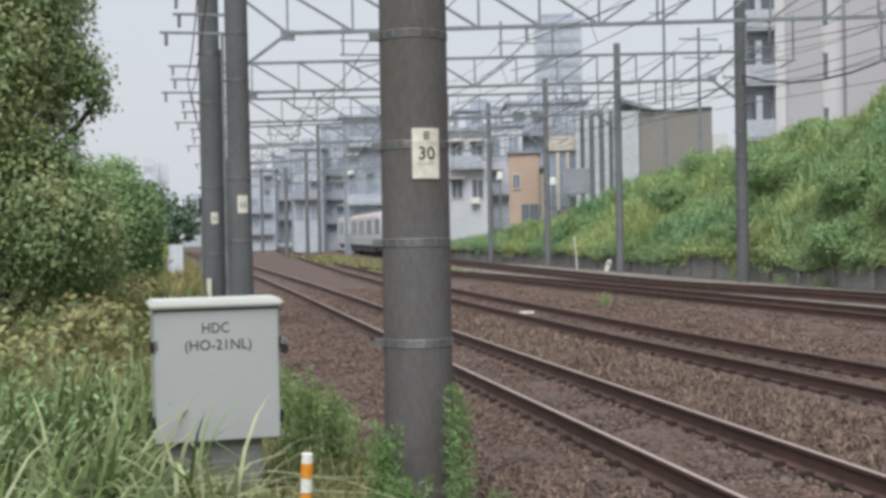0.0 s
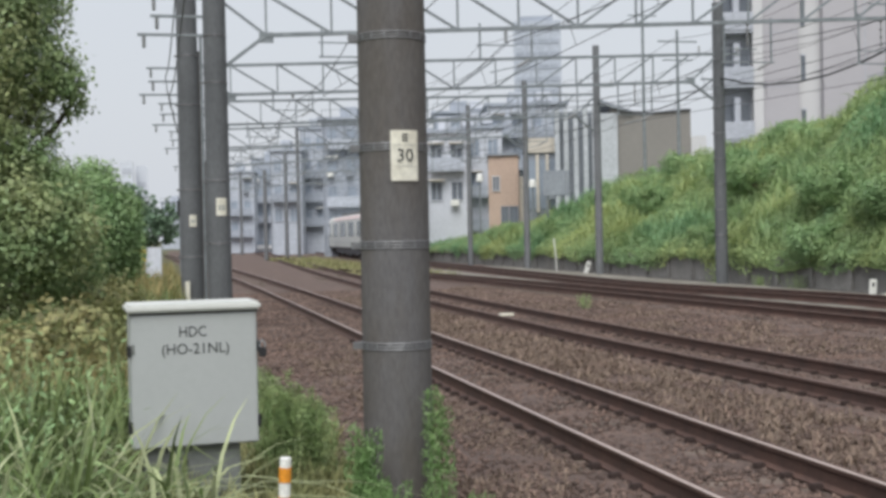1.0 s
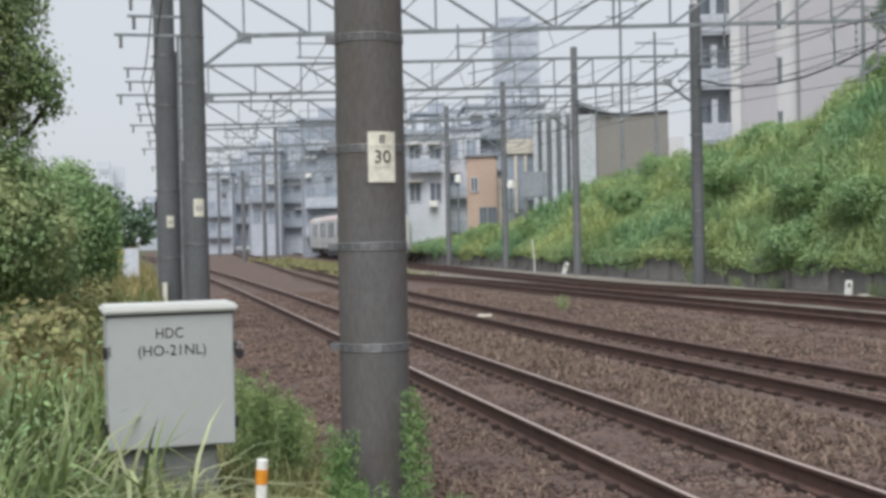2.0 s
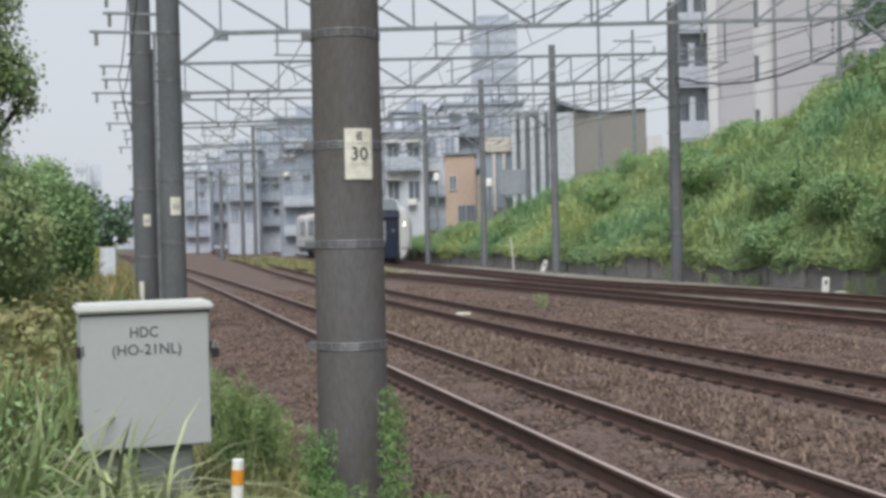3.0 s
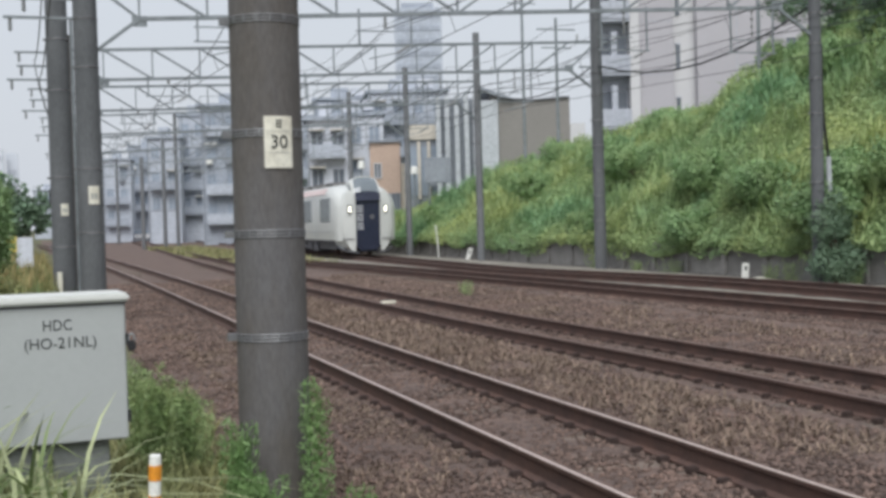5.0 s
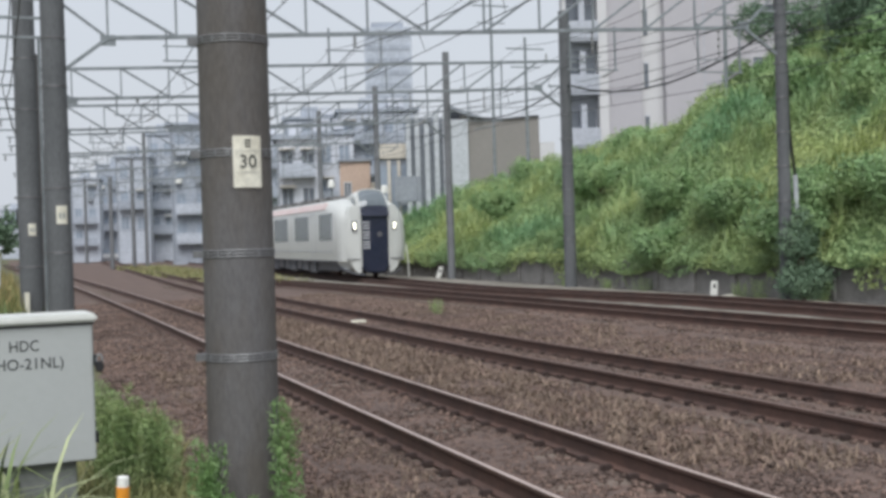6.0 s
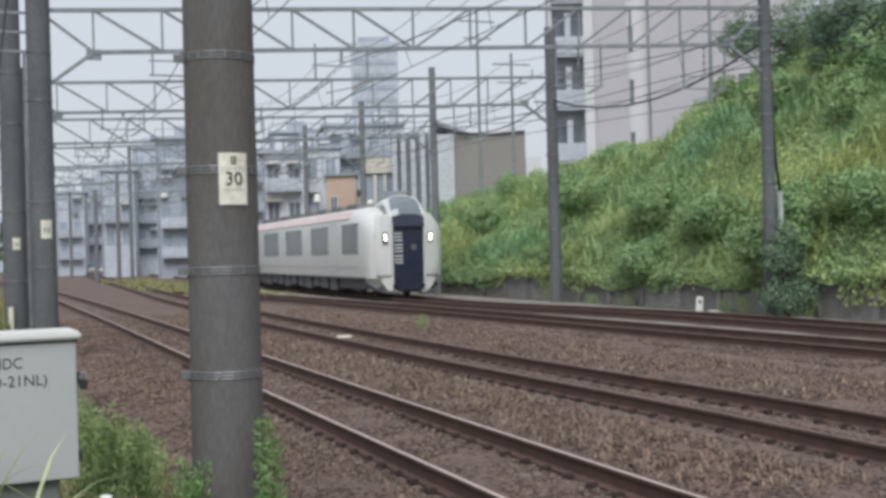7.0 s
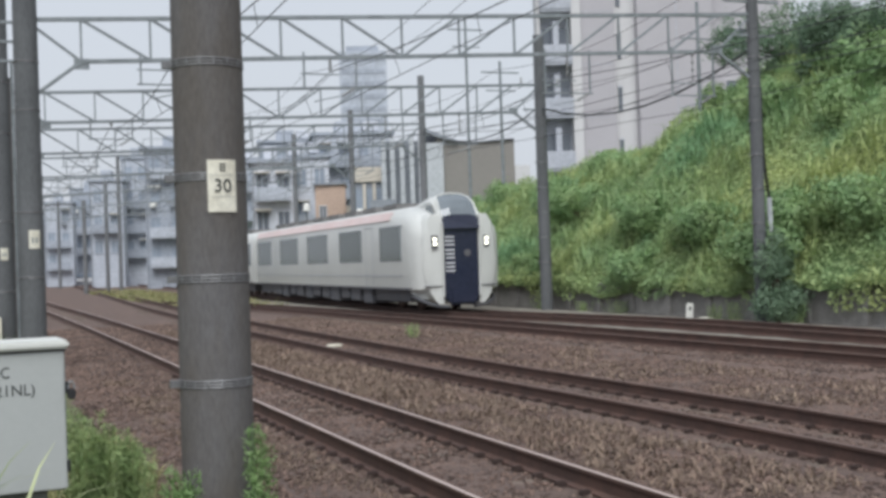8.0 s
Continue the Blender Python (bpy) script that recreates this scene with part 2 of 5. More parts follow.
def part(name, geo, mat, parent=None, label="", smooth=False):
    ob = new(name, geo.mesh(name, mat, smooth) if isinstance(geo, Geo) else geo)
    if parent is not None:
        ob.parent = parent
    if label:
        ob["label"] = label
    return ob


def thing(name, at=(0, 0, 0), turn=0.0, label="", category="", group="", kind=""):
    ob = new(name)
    ob.empty_display_size = 0.2
    ob.matrix_basis = pose(*at, 0, 0, turn)
    return tagged(ob, label, category, group, kind)


def faces_mesh(name, quads, mat):
    """One mesh from an array of n x k x 3 corners (all faces with k corners)."""
    quads = np.asarray(quads, dtype=np.float32)
    n, k = quads.shape[:2]
    me = bpy.data.meshes.new(name)
    me.vertices.add(n * k), me.loops.add(n * k), me.polygons.add(n)
    me.vertices.foreach_set("co", quads.ravel())
    me.loops.foreach_set("vertex_index", np.arange(n * k, dtype=np.int32))
    me.polygons.foreach_set("loop_start", np.arange(0, n * k, k, dtype=np.int32))
    me.polygons.foreach_set("loop_total", np.full(n, k, dtype=np.int32))
    me.update(calc_edges=True)
    me.materials.append(mat)
    return me


def leaf_quads(places, out, size, rng, droop=0.25, wide=0.3):
    """Pointed leaves (four corners) at the places, facing roughly out."""
    n = len(places)
    out = out + rng.normal(0, 0.55, (n, 3))
    out /= np.linalg.norm(out, axis=1, keepdims=True) + 1e-9
    along = np.cross(out, rng.normal(0, 1, (n, 3)))
    along[:, 2] -= droop
    along /= np.linalg.norm(along, axis=1, keepdims=True) + 1e-9
    across = np.cross(along, out)
    s = (size * rng.uniform(0.55, 1.35, n))[:, None]
    return np.stack([places - along * s * 0.5, places + across * s * wide - along * s * 0.05, places + along * s * 0.5 + out * s * -0.1, places - across * s * wide - along * s * 0.05], 1)


def crown_quads(blobs, count, size, rng, clump=0.35):
    """Leaves in clumps over and inside a set of blobs (x, y, z, radius)."""
    blobs = np.array(blobs, float)
    share = blobs[:, 3] ** 2 / (blobs[:, 3] ** 2).sum()
    pick = rng.choice(len(blobs), size=max(count // 14, 1), p=share)
    way = rng.normal(0, 1, (len(pick), 3))
    way /= np.linalg.norm(way, axis=1, keepdims=True)
    reach = blobs[pick, 3:4] * rng.uniform(0.62, 1.1, (len(pick), 1)) ** 0.8
    heart = blobs[pick, :3] + way * reach
    spread = clump * (0.4 + 0.6 * blobs[pick, 3:4])
    places = (heart[:, None] + rng.normal(0, 1, (len(pick), 14, 3)) * spread[:, None] * 0.33).reshape(-1, 3)
    out = np.repeat(way, 14, 0) + np.array([0, 0, 0.45])
    return leaf_quads(places, out, size, rng)


def blade_quads(roots, length, width, rng, lean=0.55):
    """Grass blades, each of four bent strips that come to a point."""
    n = len(roots)
    az = rng.uniform(0, 2 * math.pi, n)
    way = np.stack([np.cos(az), np.sin(az), np.zeros(n)], 1)
    side = np.stack([-np.sin(az), np.cos(az), np.zeros(n)], 1)
    ln = (length * rng.uniform(0.5, 1.25, n))[:, None]
    bend = (lean * rng.uniform(0.25, 1.5, n))[:, None]
    rows = []
    for k in range(5):
        u = k / 4
        p = roots + way * ln * bend * u ** 1.9 + np.array([0, 0, 1]) * ln * (u - np.minimum(0.62 * bend, 0.95) * u ** 2.4)
        w = width * (1 - u) ** 0.7 * (0.6 + 0.8 * min(u * 3, 1)) * 0.5
        rows.append((p - side * w, p + side * w))
    quads = [np.stack([rows[k][0], rows[k][1], rows[k + 1][1], rows[k + 1][0]], 1) for k in range(4)]
    return np.stack(quads, 1)


def blades_mesh(name, roots, length, width, rng, mat, lean=0.55):
    q = blade_quads(roots, length, width, rng, lean)
    n = len(q)
    verts = np.concatenate([q[:, :, 0].reshape(n, 4, 3), q[:, 3:, 3], q[:, :, 1].reshape(n, 4, 3), q[:, 3:, 2]], 1)
    base = (np.arange(n) * 10)[:, None]
    me = bpy.data.meshes.new(name)
    faces = np.concatenate([(base + np.array([[k, k + 1, k + 6, k + 5]])) for k in range(4)], 0)
    me.vertices.add(n * 10), me.loops.add(len(faces) * 4), me.polygons.add(len(faces))
    me.vertices.foreach_set("co", verts.astype(np.float32).ravel())
    me.loops.foreach_set("vertex_index", faces.astype(np.int32).ravel())
    me.polygons.foreach_set("loop_start", np.arange(0, len(faces) * 4, 4, dtype=np.int32))
    me.polygons.foreach_set("loop_total", np.full(len(faces), 4, dtype=np.int32))
    me.update(calc_edges=True)
    me.materials.append(mat)
    return me


def lettering(name, text, size, mat, parent, at, turn=(90, 0, 0), stretch=1.0):
    """Words in the built-in font, turned into a thin mesh and centred."""
    curve = bpy.data.curves.new(name, "FONT")
    curve.body, curve.size, curve.extrude, curve.align_x = text, size, 0.001, "CENTER"
    curve.resolution_u = 3
    tmp = new("letters", curve)
    me = bpy.data.meshes.new_from_object(tmp.evaluated_get(bpy.context.evaluated_depsgraph_get()))
    bpy.data.objects.remove(tmp)
    me.name = name
    me.transform(Matrix.Diagonal((stretch, 1, 1, 1)))
    me.materials.clear()
    me.materials.append(mat)
    ob = new(name, me)
    ob.parent = parent
    ob.matrix_basis = pose(*at, *turn)
    return ob


# ---- ground ----
def bank(x, y):
    """Height of the ground: a low grassy bank beside the line, flat under the ballast."""
    t = min(max((1.25 - x) / 1.3, 0.0), 1.0)
    return -0.07 + 0.32 * t * t * (3 - 2 * t) + (0.04 * noise.noise((x * 0.9, y * 0.9, 0)) if x < 1.2 else 0.0)


def build_ground():
    xs = np.r_[-3000, -900, -250, -80, -30, np.arange(-12, 20, 0.5), 30, 60, 120, 300, 900, 3000]
    ys = np.r_[-3000, -600, -150, -40, np.arange(-10, 40, 0.5), np.arange(40, 140, 5), 200, 320, 600, 1200, 3000]
    verts = [(x, y, bank(x, y)) for y in ys for x in xs]
    w = len(xs)
    faces = [(j * w + i, j * w + i + 1, (j + 1) * w + i + 1, (j + 1) * w + i) for j in range(len(ys) - 1) for i in range(w - 1)]
    ob = part("ground", Geo().add(verts, faces), M_SOIL, smooth=True)
    tagged(ob, "brownish green soil beside the railway line", "ground", kind="structure")
    # the ballast bed, slightly hollow between the tracks
    xs, ys = np.arange(1.2, 18.06, 0.23), np.r_[np.arange(-8, 40, 0.4), np.arange(40, 150, 3), 200]
    verts = []
    for y in ys:
        for x in xs:
            edge = min((x - 1.2) / 1.3 + 0.25 * noise.noise((y * 0.8, x, 4)), 1.0, (18.1 - x) / 0.5)
            hollow = -0.05 if 8.4 < x < 11.3 else 0.0
            verts.append((x, y, -0.065 + 0.065 * edge + hollow + 0.028 * noise.noise((x * 1.7, y * 1.7, 3)) + 0.02 * noise.noise((x * 5, y * 5, 9))))
    w = len(xs)
    faces = [(j * w + i, j * w + i + 1, (j + 1) * w + i + 1, (j + 1) * w + i) for j in range(len(ys) - 1) for i in range(w - 1)]
    ob = part("ballast_bed", Geo().add(verts, faces), M_BALLAST, smooth=True)
    tagged(ob, "rust-brown crushed stone ballast under the tracks", "ballast", kind="structure")
    # paler, cleaner gravel beside the two far tracks
    ys, cols = np.r_[np.arange(8, 44, 0.4), np.arange(44, 62, 1.0)], 7
    for inner, outer in ((lambda y: track_three(y) + 0.72, lambda y: track_four(y) - 0.72), (lambda y: track_four(y) + 0.72, lambda y: 17.95)):
        verts = []
        for y in ys:
            for c in range(cols):
                u = c / (cols - 1)
                x = inner(y) + (outer(y) - inner(y)) * u
                verts.append((x, y, -0.07 + 0.13 * (1 - (2 * u - 1) ** 4) + 0.03 * noise.noise((x * 1.6, y * 1.6, 8))))
        faces = [(j * cols + i, j * cols + i + 1, (j + 1) * cols + i + 1, (j + 1) * cols + i) for j in range(len(ys) - 1) for i in range(cols - 1)]
        ob = part("gravel_strip", Geo().add(verts, faces), M_GREYGRAVEL, smooth=True)
        tagged(ob, "pale grey gravel beside the far tracks", "gravel", kind="structure")


def track_one(y):
    return 3.72 - (0.00028 * (y - 25) ** 2 if y > 25 else 0.0)


def track_two(y):
    u = min(max((18 - y) / 9, 0.0), 1.0)
    return 6.95 + 0.22 * u * u * (3 - 2 * u) + (0.0006 * (y - 22) ** 2 if 22 < y < 60 else 0.87 + 0.046 * (y - 60) if y >= 60 else 0.0)


def track_three(y):
    return 12.72 - 0.055 * (y - 17) - (0.0022 * (y - 38) ** 2 if y > 38 else 0.0)


def track_four(y):
    u = min(max((37 - y) / 15, 0.0), 1.0)
    return 14.1 + 0.032 * (max(y, 22) - 35) + 1.9 * u * u * (3 - 2 * u)


TRACKS = {"near": (track_one, -8, 150), "second": (track_two, -8, 150), "third": (track_three, -8, 62), "far": (track_four, -8, 150)}
RAIL = [(-0.062, 0.0), (0.062, 0.0), (0.062, 0.012), (0.012, 0.03), (0.009, 0.125), (0.033, 0.135), (0.033, 0.16), (-0.033, 0.16), (-0.033, 0.135), (-0.009, 0.125), (-0.012, 0.03), (-0.062, 0.012)]


def build_track(centre, y0, y1, label, head):
    track = thing("railway_track", label=label, category="railway track", group="parallel railway tracks")
    ys = list(np.arange(y0, min(40, y1), 2.0)) + list(np.arange(40, y1 + 1, 4.0))
    for side in (-0.566, 0.566):
        vs, fs, top, tf = [], [], [], []
        for i, y in enumerate(ys):
            c = centre(y) + side
            vs += [(c + px, y, 0.012 + pz) for px, pz in RAIL]
            top += [(c + px, y, 0.1725 + h) for px, h in ((-0.031, 0), (-0.021, 0.003), (-0.006, 0.003), (0.004, 0))]
            if i:
                a, b = (i - 1) * 12, i * 12
                fs += [(a + k, a + (k + 1) % 12, b + (k + 1) % 12, b + k) for k in range(12)]
                a, b = (i - 1) * 4, i * 4
                tf += [(a + k, a + k + 1, b + k + 1, b + k) for k in range(3)]
        rail = part("rail", Geo().add(vs, fs), M_RAIL, track)
        part("rail_head", Geo().add(top, tf), head, rail, "worn, brighter running surface")
    return track


def sleepers_for(track, centre, y0, y1, mesh, clips):
    for y in np.arange(y0, y1, 0.40):
        s = new("sleeper", mesh)
        s.parent = track
        s.location, s.rotation_euler = (centre(y), y, -0.014), (0, 0, -math.atan((centre(y + 0.5) - centre(y - 0.5))))
        if y < 20 and centre in (track_one, track_two):
            for dx in (-0.666, -0.466, 0.466, 0.666):
                c = new("rail_fastening", clips)
                c.parent = track
                c.location = (centre(y) + dx, y, 0.0)


# ---- poles and gantries ----
def strap(z, r, turn=0.0):
    g = Geo()
    for dz in (-0.019, 0.0, 0.019):
        ring = [(math.cos(a) * (r + 0.002), math.sin(a) * (r + 0.002), z + dz) for a in np.linspace(0, 2 * math.pi, 25)]
        g.tube(ring, 0.0055, sides=5, caps=False)
    m = pose(0, 0, 0, 0, 0, turn)
    g.box(-r - 0.06, -0.022, z - 0.022, -r + 0.01, 0.022, z + 0.022, m)
    for k in range(16):
        a = 2 * math.pi * k / 16
        g.box(r, -0.005, z - 0.02, r + 0.006, 0.005, z + 0.02, pose(0, 0, 0, 0, 0, math.degrees(a)))
    return g


def concrete_pole(at, r0, r1, height, label, straps=(), lean=0.0, mat=None, group=""):
    pole = thing("concrete_pole", at, label=label, category="utility pole", group=group)
    pole.matrix_basis = pose(*at, 0, lean, 0)
    n = 9
    body = Geo().tube([(0, 0, height * k / n) for k in range(n + 1)], r0, r1, sides=40 if r0 > 0.2 else 20)
    part("shaft", body, mat or M_POLE, pole, smooth=True)
    for z in straps:
        part("strap", strap(z, r0 + (r1 - r0) * z / height), M_STRAP, pole, "galvanised steel band")
    return pole


def number_plate(pole, z, r, turn, w, h, text=True):
    """An enamel number plate, bent slightly round the shaft."""
    g, cols = Geo(), 7
    verts = []
    for k in range(cols):
        a = (k / (cols - 1) - 0.5) * w / (r + 0.006)
        for zz in (z - h / 2, z + h / 2):
            for rr in (r + 0.004, r + 0.010):
                verts.append((math.sin(a) * rr, -math.cos(a) * rr, zz))
    faces = []
    for k in range(cols - 1):
        i, j = 4 * k, 4 * k + 4
        faces += [(i + 1, j + 1, j + 3, i + 3), (i, i + 2, j + 2, j), (i + 2, i + 3, j + 3, j + 2), (i, j, j + 1, i + 1)]
    faces += [(0, 1, 3, 2), (4 * cols - 4, 4 * cols - 2, 4 * cols - 1, 4 * cols - 3)]
    plate = part("number_plate", g.add(verts, faces), M_PLATE, pole, "cream enamel number plate")
    plate.rotation_euler = (0, 0, radians(turn))
    if text:
        lettering("number", "30", h * 0.36, M_INK, plate, (0, -r - 0.0125, z - h * 0.115))
        for k in (0.20, -0.21):
            part("ruled_line", Geo().box(-w * 0.4, -r - 0.012, z + h * k, w * 0.4, -r - 0.0105, z + h * (k + 0.006)), M_INKPALE, plate)
        sign = Geo()
        for k in range(3):
            sign.box(-w * 0.09, -r - 0.0125, z + h * (0.28 + 0.06 * k), w * 0.09, -r - 0.011, z + h * (0.305 + 0.06 * k))
        sign.box(-w * 0.09, -r - 0.0125, z + h * 0.27, -w * 0.065, -r - 0.011, z + h * 0.44)
        sign.box(w * 0.065, -r - 0.0125, z + h * 0.27, w * 0.09, -r - 0.011, z + h * 0.44)
        part("small_marking", sign, M_INK, plate)
    else:
        bars = Geo()
        for k in (-1, 1):
            bars.box(k * w * 0.17 - w * 0.1, -r - 0.0125, z - h * 0.2, k * w * 0.17 + w * 0.1, -r - 0.011, z + h * 0.1)
        part("plain_marking", bars, M_INKPALE, plate)


def insulator(a, b, r=0.05, discs=4):
    """A ribbed porcelain insulator from a to b."""
    a, b = Vector(a), Vector(b)
    g = Geo().tube([a, b], r * 0.35, sides=6)
    for k in range(discs):
        p = a.lerp(b, (k + 0.5) / discs)
        w = (b - a).normalized() * 0.02
        g.tube([p - w, p + w], r, r * 0.55, sides=8)
    return g


GANTRIES = [(1.08, 23.6, 23.6), (0.98, 33.5, 35.0), (1.3, 42.3, 45.9), (1.75, 53.3, 55.7), (2.3, 66.5, 66.6), (3.1, 82.0, 80.0), (4.1, 100.0, 97.0)]
RIGHT = 17.25


def build_gantry(x0, y0, y1):
    """A truss portal from the pole beside the near track to the mast beyond the far one."""
    lo0, hi0, lo1, hi1 = 5.70, 6.50, 6.42, 7.28
    gantry = thing("catenary_gantry", (x0, y0, 0), label="galvanised steel truss gantry spanning the tracks over the wires", category="gantry", group="catenary gantries")
    span, dy = RIGHT - x0, y1 - y0
    at = lambda u, z0, z1: (span * u, dy * u, z0 + (z1 - z0) * u)  # noqa: E731
    w = 0.065
    inset = 1.0 / span
    part("upper_chord", Geo().bar(at(0, hi0, hi1), at(1, hi0, hi1), w, w * 1.2), M_STEEL, gantry)
    part("lower_chord", Geo().bar(at(inset, lo0, lo1), at(1 - inset, lo0, lo1), w, w * 1.2), M_STEEL, gantry)
    n = 11
    part("end_diagonal", Geo().bar(at(0, hi0, hi1), at(inset, lo0, lo1), w * 0.75), M_STEEL, gantry)
    part("end_diagonal", Geo().bar(at(1, hi0, hi1), at(1 - inset, lo0, lo1), w * 0.75), M_STEEL, gantry)
    us = [inset + (1 - 2 * inset) * k / n for k in range(n + 1)]
    for k in range(n):
        if k < n // 2:
            part("diagonal", Geo().bar(at(us[k], hi0, hi1), at(us[k + 1], lo0, lo1), w * 0.75), M_STEEL, gantry)
        else:
            part("diagonal", Geo().bar(at(us[k], lo0, lo1), at(us[k + 1], hi0, hi1), w * 0.75), M_STEEL, gantry)
        part("vertical", Geo().bar(at(us[k], hi0, hi1), at(us[k], lo0, lo1), w * 0.6), M_STEEL, gantry)
    for u, b, zz in ((inset, 0.03, 0.72), (1 - inset, 0.97, 0.72)):
        part("knee_brace", Geo().bar(at(u, lo0, lo1), (span * (0 if u < 0.5 else 1), dy * (0 if u < 0.5 else 1), (lo0 if u < 0.5 else lo1) - zz), w), M_STEEL, gantry)
        part("gusset", Geo().box(span * u - 0.14, dy * u - 0.02, (lo0 if u < 0.5 else lo1) - 0.1, span * u + 0.14, dy * u + 0.02, (lo0 if u < 0.5 else lo1) + 0.1), M_STEEL, gantry)
    for centre in (track_one, track_two, track_three, track_four):
        u = (centre(min(y0, 50)) - x0) / span
        cx, cy, cz = at(u, lo0, lo1)
        frame_top = cz
        g = Geo()
        for s in (-0.55, 0.55):
            g.bar((cx + s, cy, frame_top + 0.1), (cx + s, cy, 5.32), 0.035)
        g.bar((cx - 0.62, cy, 5.34), (cx + 0.62, cy, 5.34), 0.03)
        g.bar((cx - 0.62, cy, 5.62), (cx + 0.2, cy, 5.62), 0.025)
        hanger = part("hanger_frame", g, M_STEEL, gantry)
        part("insulator", insulator((cx + 0.5, cy, 5.34), (cx + 0.22, cy, 5.18), 0.045), M_PORCELAIN, hanger)
        part("insulator", insulator((cx, cy, frame_top), (cx, cy, 5.68), 0.045), M_PORCELAIN, hanger)
        part("steady_arm", Geo().tube([(cx + 0.24, cy, 5.19), (cx - 0.1, cy, 5.12), (cx - 0.35, cy, 5.06)], 0.014, sides=6), M_STEEL, hanger)
    # arms outside the pole, for the feeders
    for z, reach in ((hi0 - 0.06, 1.25), (hi0 - 0.42, 1.2), (lo0 + 0.02, 1.45)):
        part("side_arm", Geo().bar((0, 0, z), (-reach, 0, z), 0.05), M_STEEL, gantry)
        part("insulator", insulator((-reach + 0.12, 0, z - 0.03), (-reach + 0.12, 0, z - 0.26), 0.045), M_PORCELAIN, gantry)
    return gantry


def sagging(points, sag, steps=7):
    out = []
    for a, b in zip(points, points[1:]):
        a, b = Vector(a), Vector(b)
        for k in range(steps):
            u = k / steps
            p = a.lerp(b, u)
            p.z -= 4 * sag * u * (1 - u)
            out.append(p)
    out.append(Vector(points[-1]))
    return out


def wire(name, points, sag, r, label):
    ob = part(name, Geo().tube(sagging(points, sag), r, sides=5), M_WIRE)
    tagged(ob, label, "cable", "overhead wires")
    return ob


def build_wires():
    ys = [-14.0, 5.0] + [(a + b) / 2 for _, a, b in GANTRIES] + [125.0]
    for centre in (track_one, track_two, track_three, track_four):
        top = [(centre(min(y, 50)) if centre is track_three else centre(y), y, 5.68) for y in ys]
        low = [(x + 0.25 * (-1) ** i, y, 5.05) for i, (x, y, _) in enumerate(top)]
        wire("messenger_wire", top, 0.32, 0.010, "dark messenger wire above a track")
        contact = wire("contact_wire", low, 0.0, 0.008, "dark contact wire above a track")
        for i in range(1, len(top) - 3):
            for u in (0.2, 0.4, 0.6, 0.8):
                a, b = Vector(top[i]).lerp(Vector(top[i + 1]), u), Vector(low[i]).lerp(Vector(low[i + 1]), u)
                a.z -= 4 * 0.32 * u * (1 - u)
                part("dropper", Geo().tube([a, b], 0.006, sides=4), M_WIRE, contact)
    left = [(x - 0.75, y, 6.2) for x, y, _ in GANTRIES]
    for dz, dx in ((0.0, 0.0), (-0.45, 0.1)):
        wire("feeder_wire", [(0.3 + dx, -12, 6.2 + dz)] + [(x + dx, y, z + dz) for x, y, z in left], 0.25, 0.014, "dark feeder wire on the side arms")
    for z, dx, r in ((7.2, 0.5, 0.008), (6.85, -0.5, 0.008), (7.55, 0.0, 0.008), (6.3, 0.35, 0.008)):
        wire("feeder_wire", [(RIGHT + dx, y, z + (0.3 if y > 50 else 0)) for y in [2, 12.5] + [b for _, _, b in GANTRIES]], 0.3, r, "dark feeder wire along the far masts")
    for x, z in ((9.3, 7.35), (10.2, 7.45), (15.4, 7.6)):
        wire("feeder_wire", [(x, y, z) for y in ys], 0.35, 0.008, "thin wire strung above the gantries")
    wire("slack_cable", [(RIGHT, 35.0, 6.55), (RIGHT - 0.1, 23.6, 6.45)], 0.75, 0.03, "thick black cable sagging between two masts")
    wire("slack_cable", [(RIGHT, 45.9, 7.0), (RIGHT, 35.0, 6.6)], 0.75, 0.026, "thick black cable sagging between two masts")
    # cross-span wires drawn from a gantry to the building side
    wire("stay_wire", [(RIGHT, 35.0, 6.2), (11.5, 45.0, 6.3)], 0.1, 0.012, "thin stay wire from a mast")


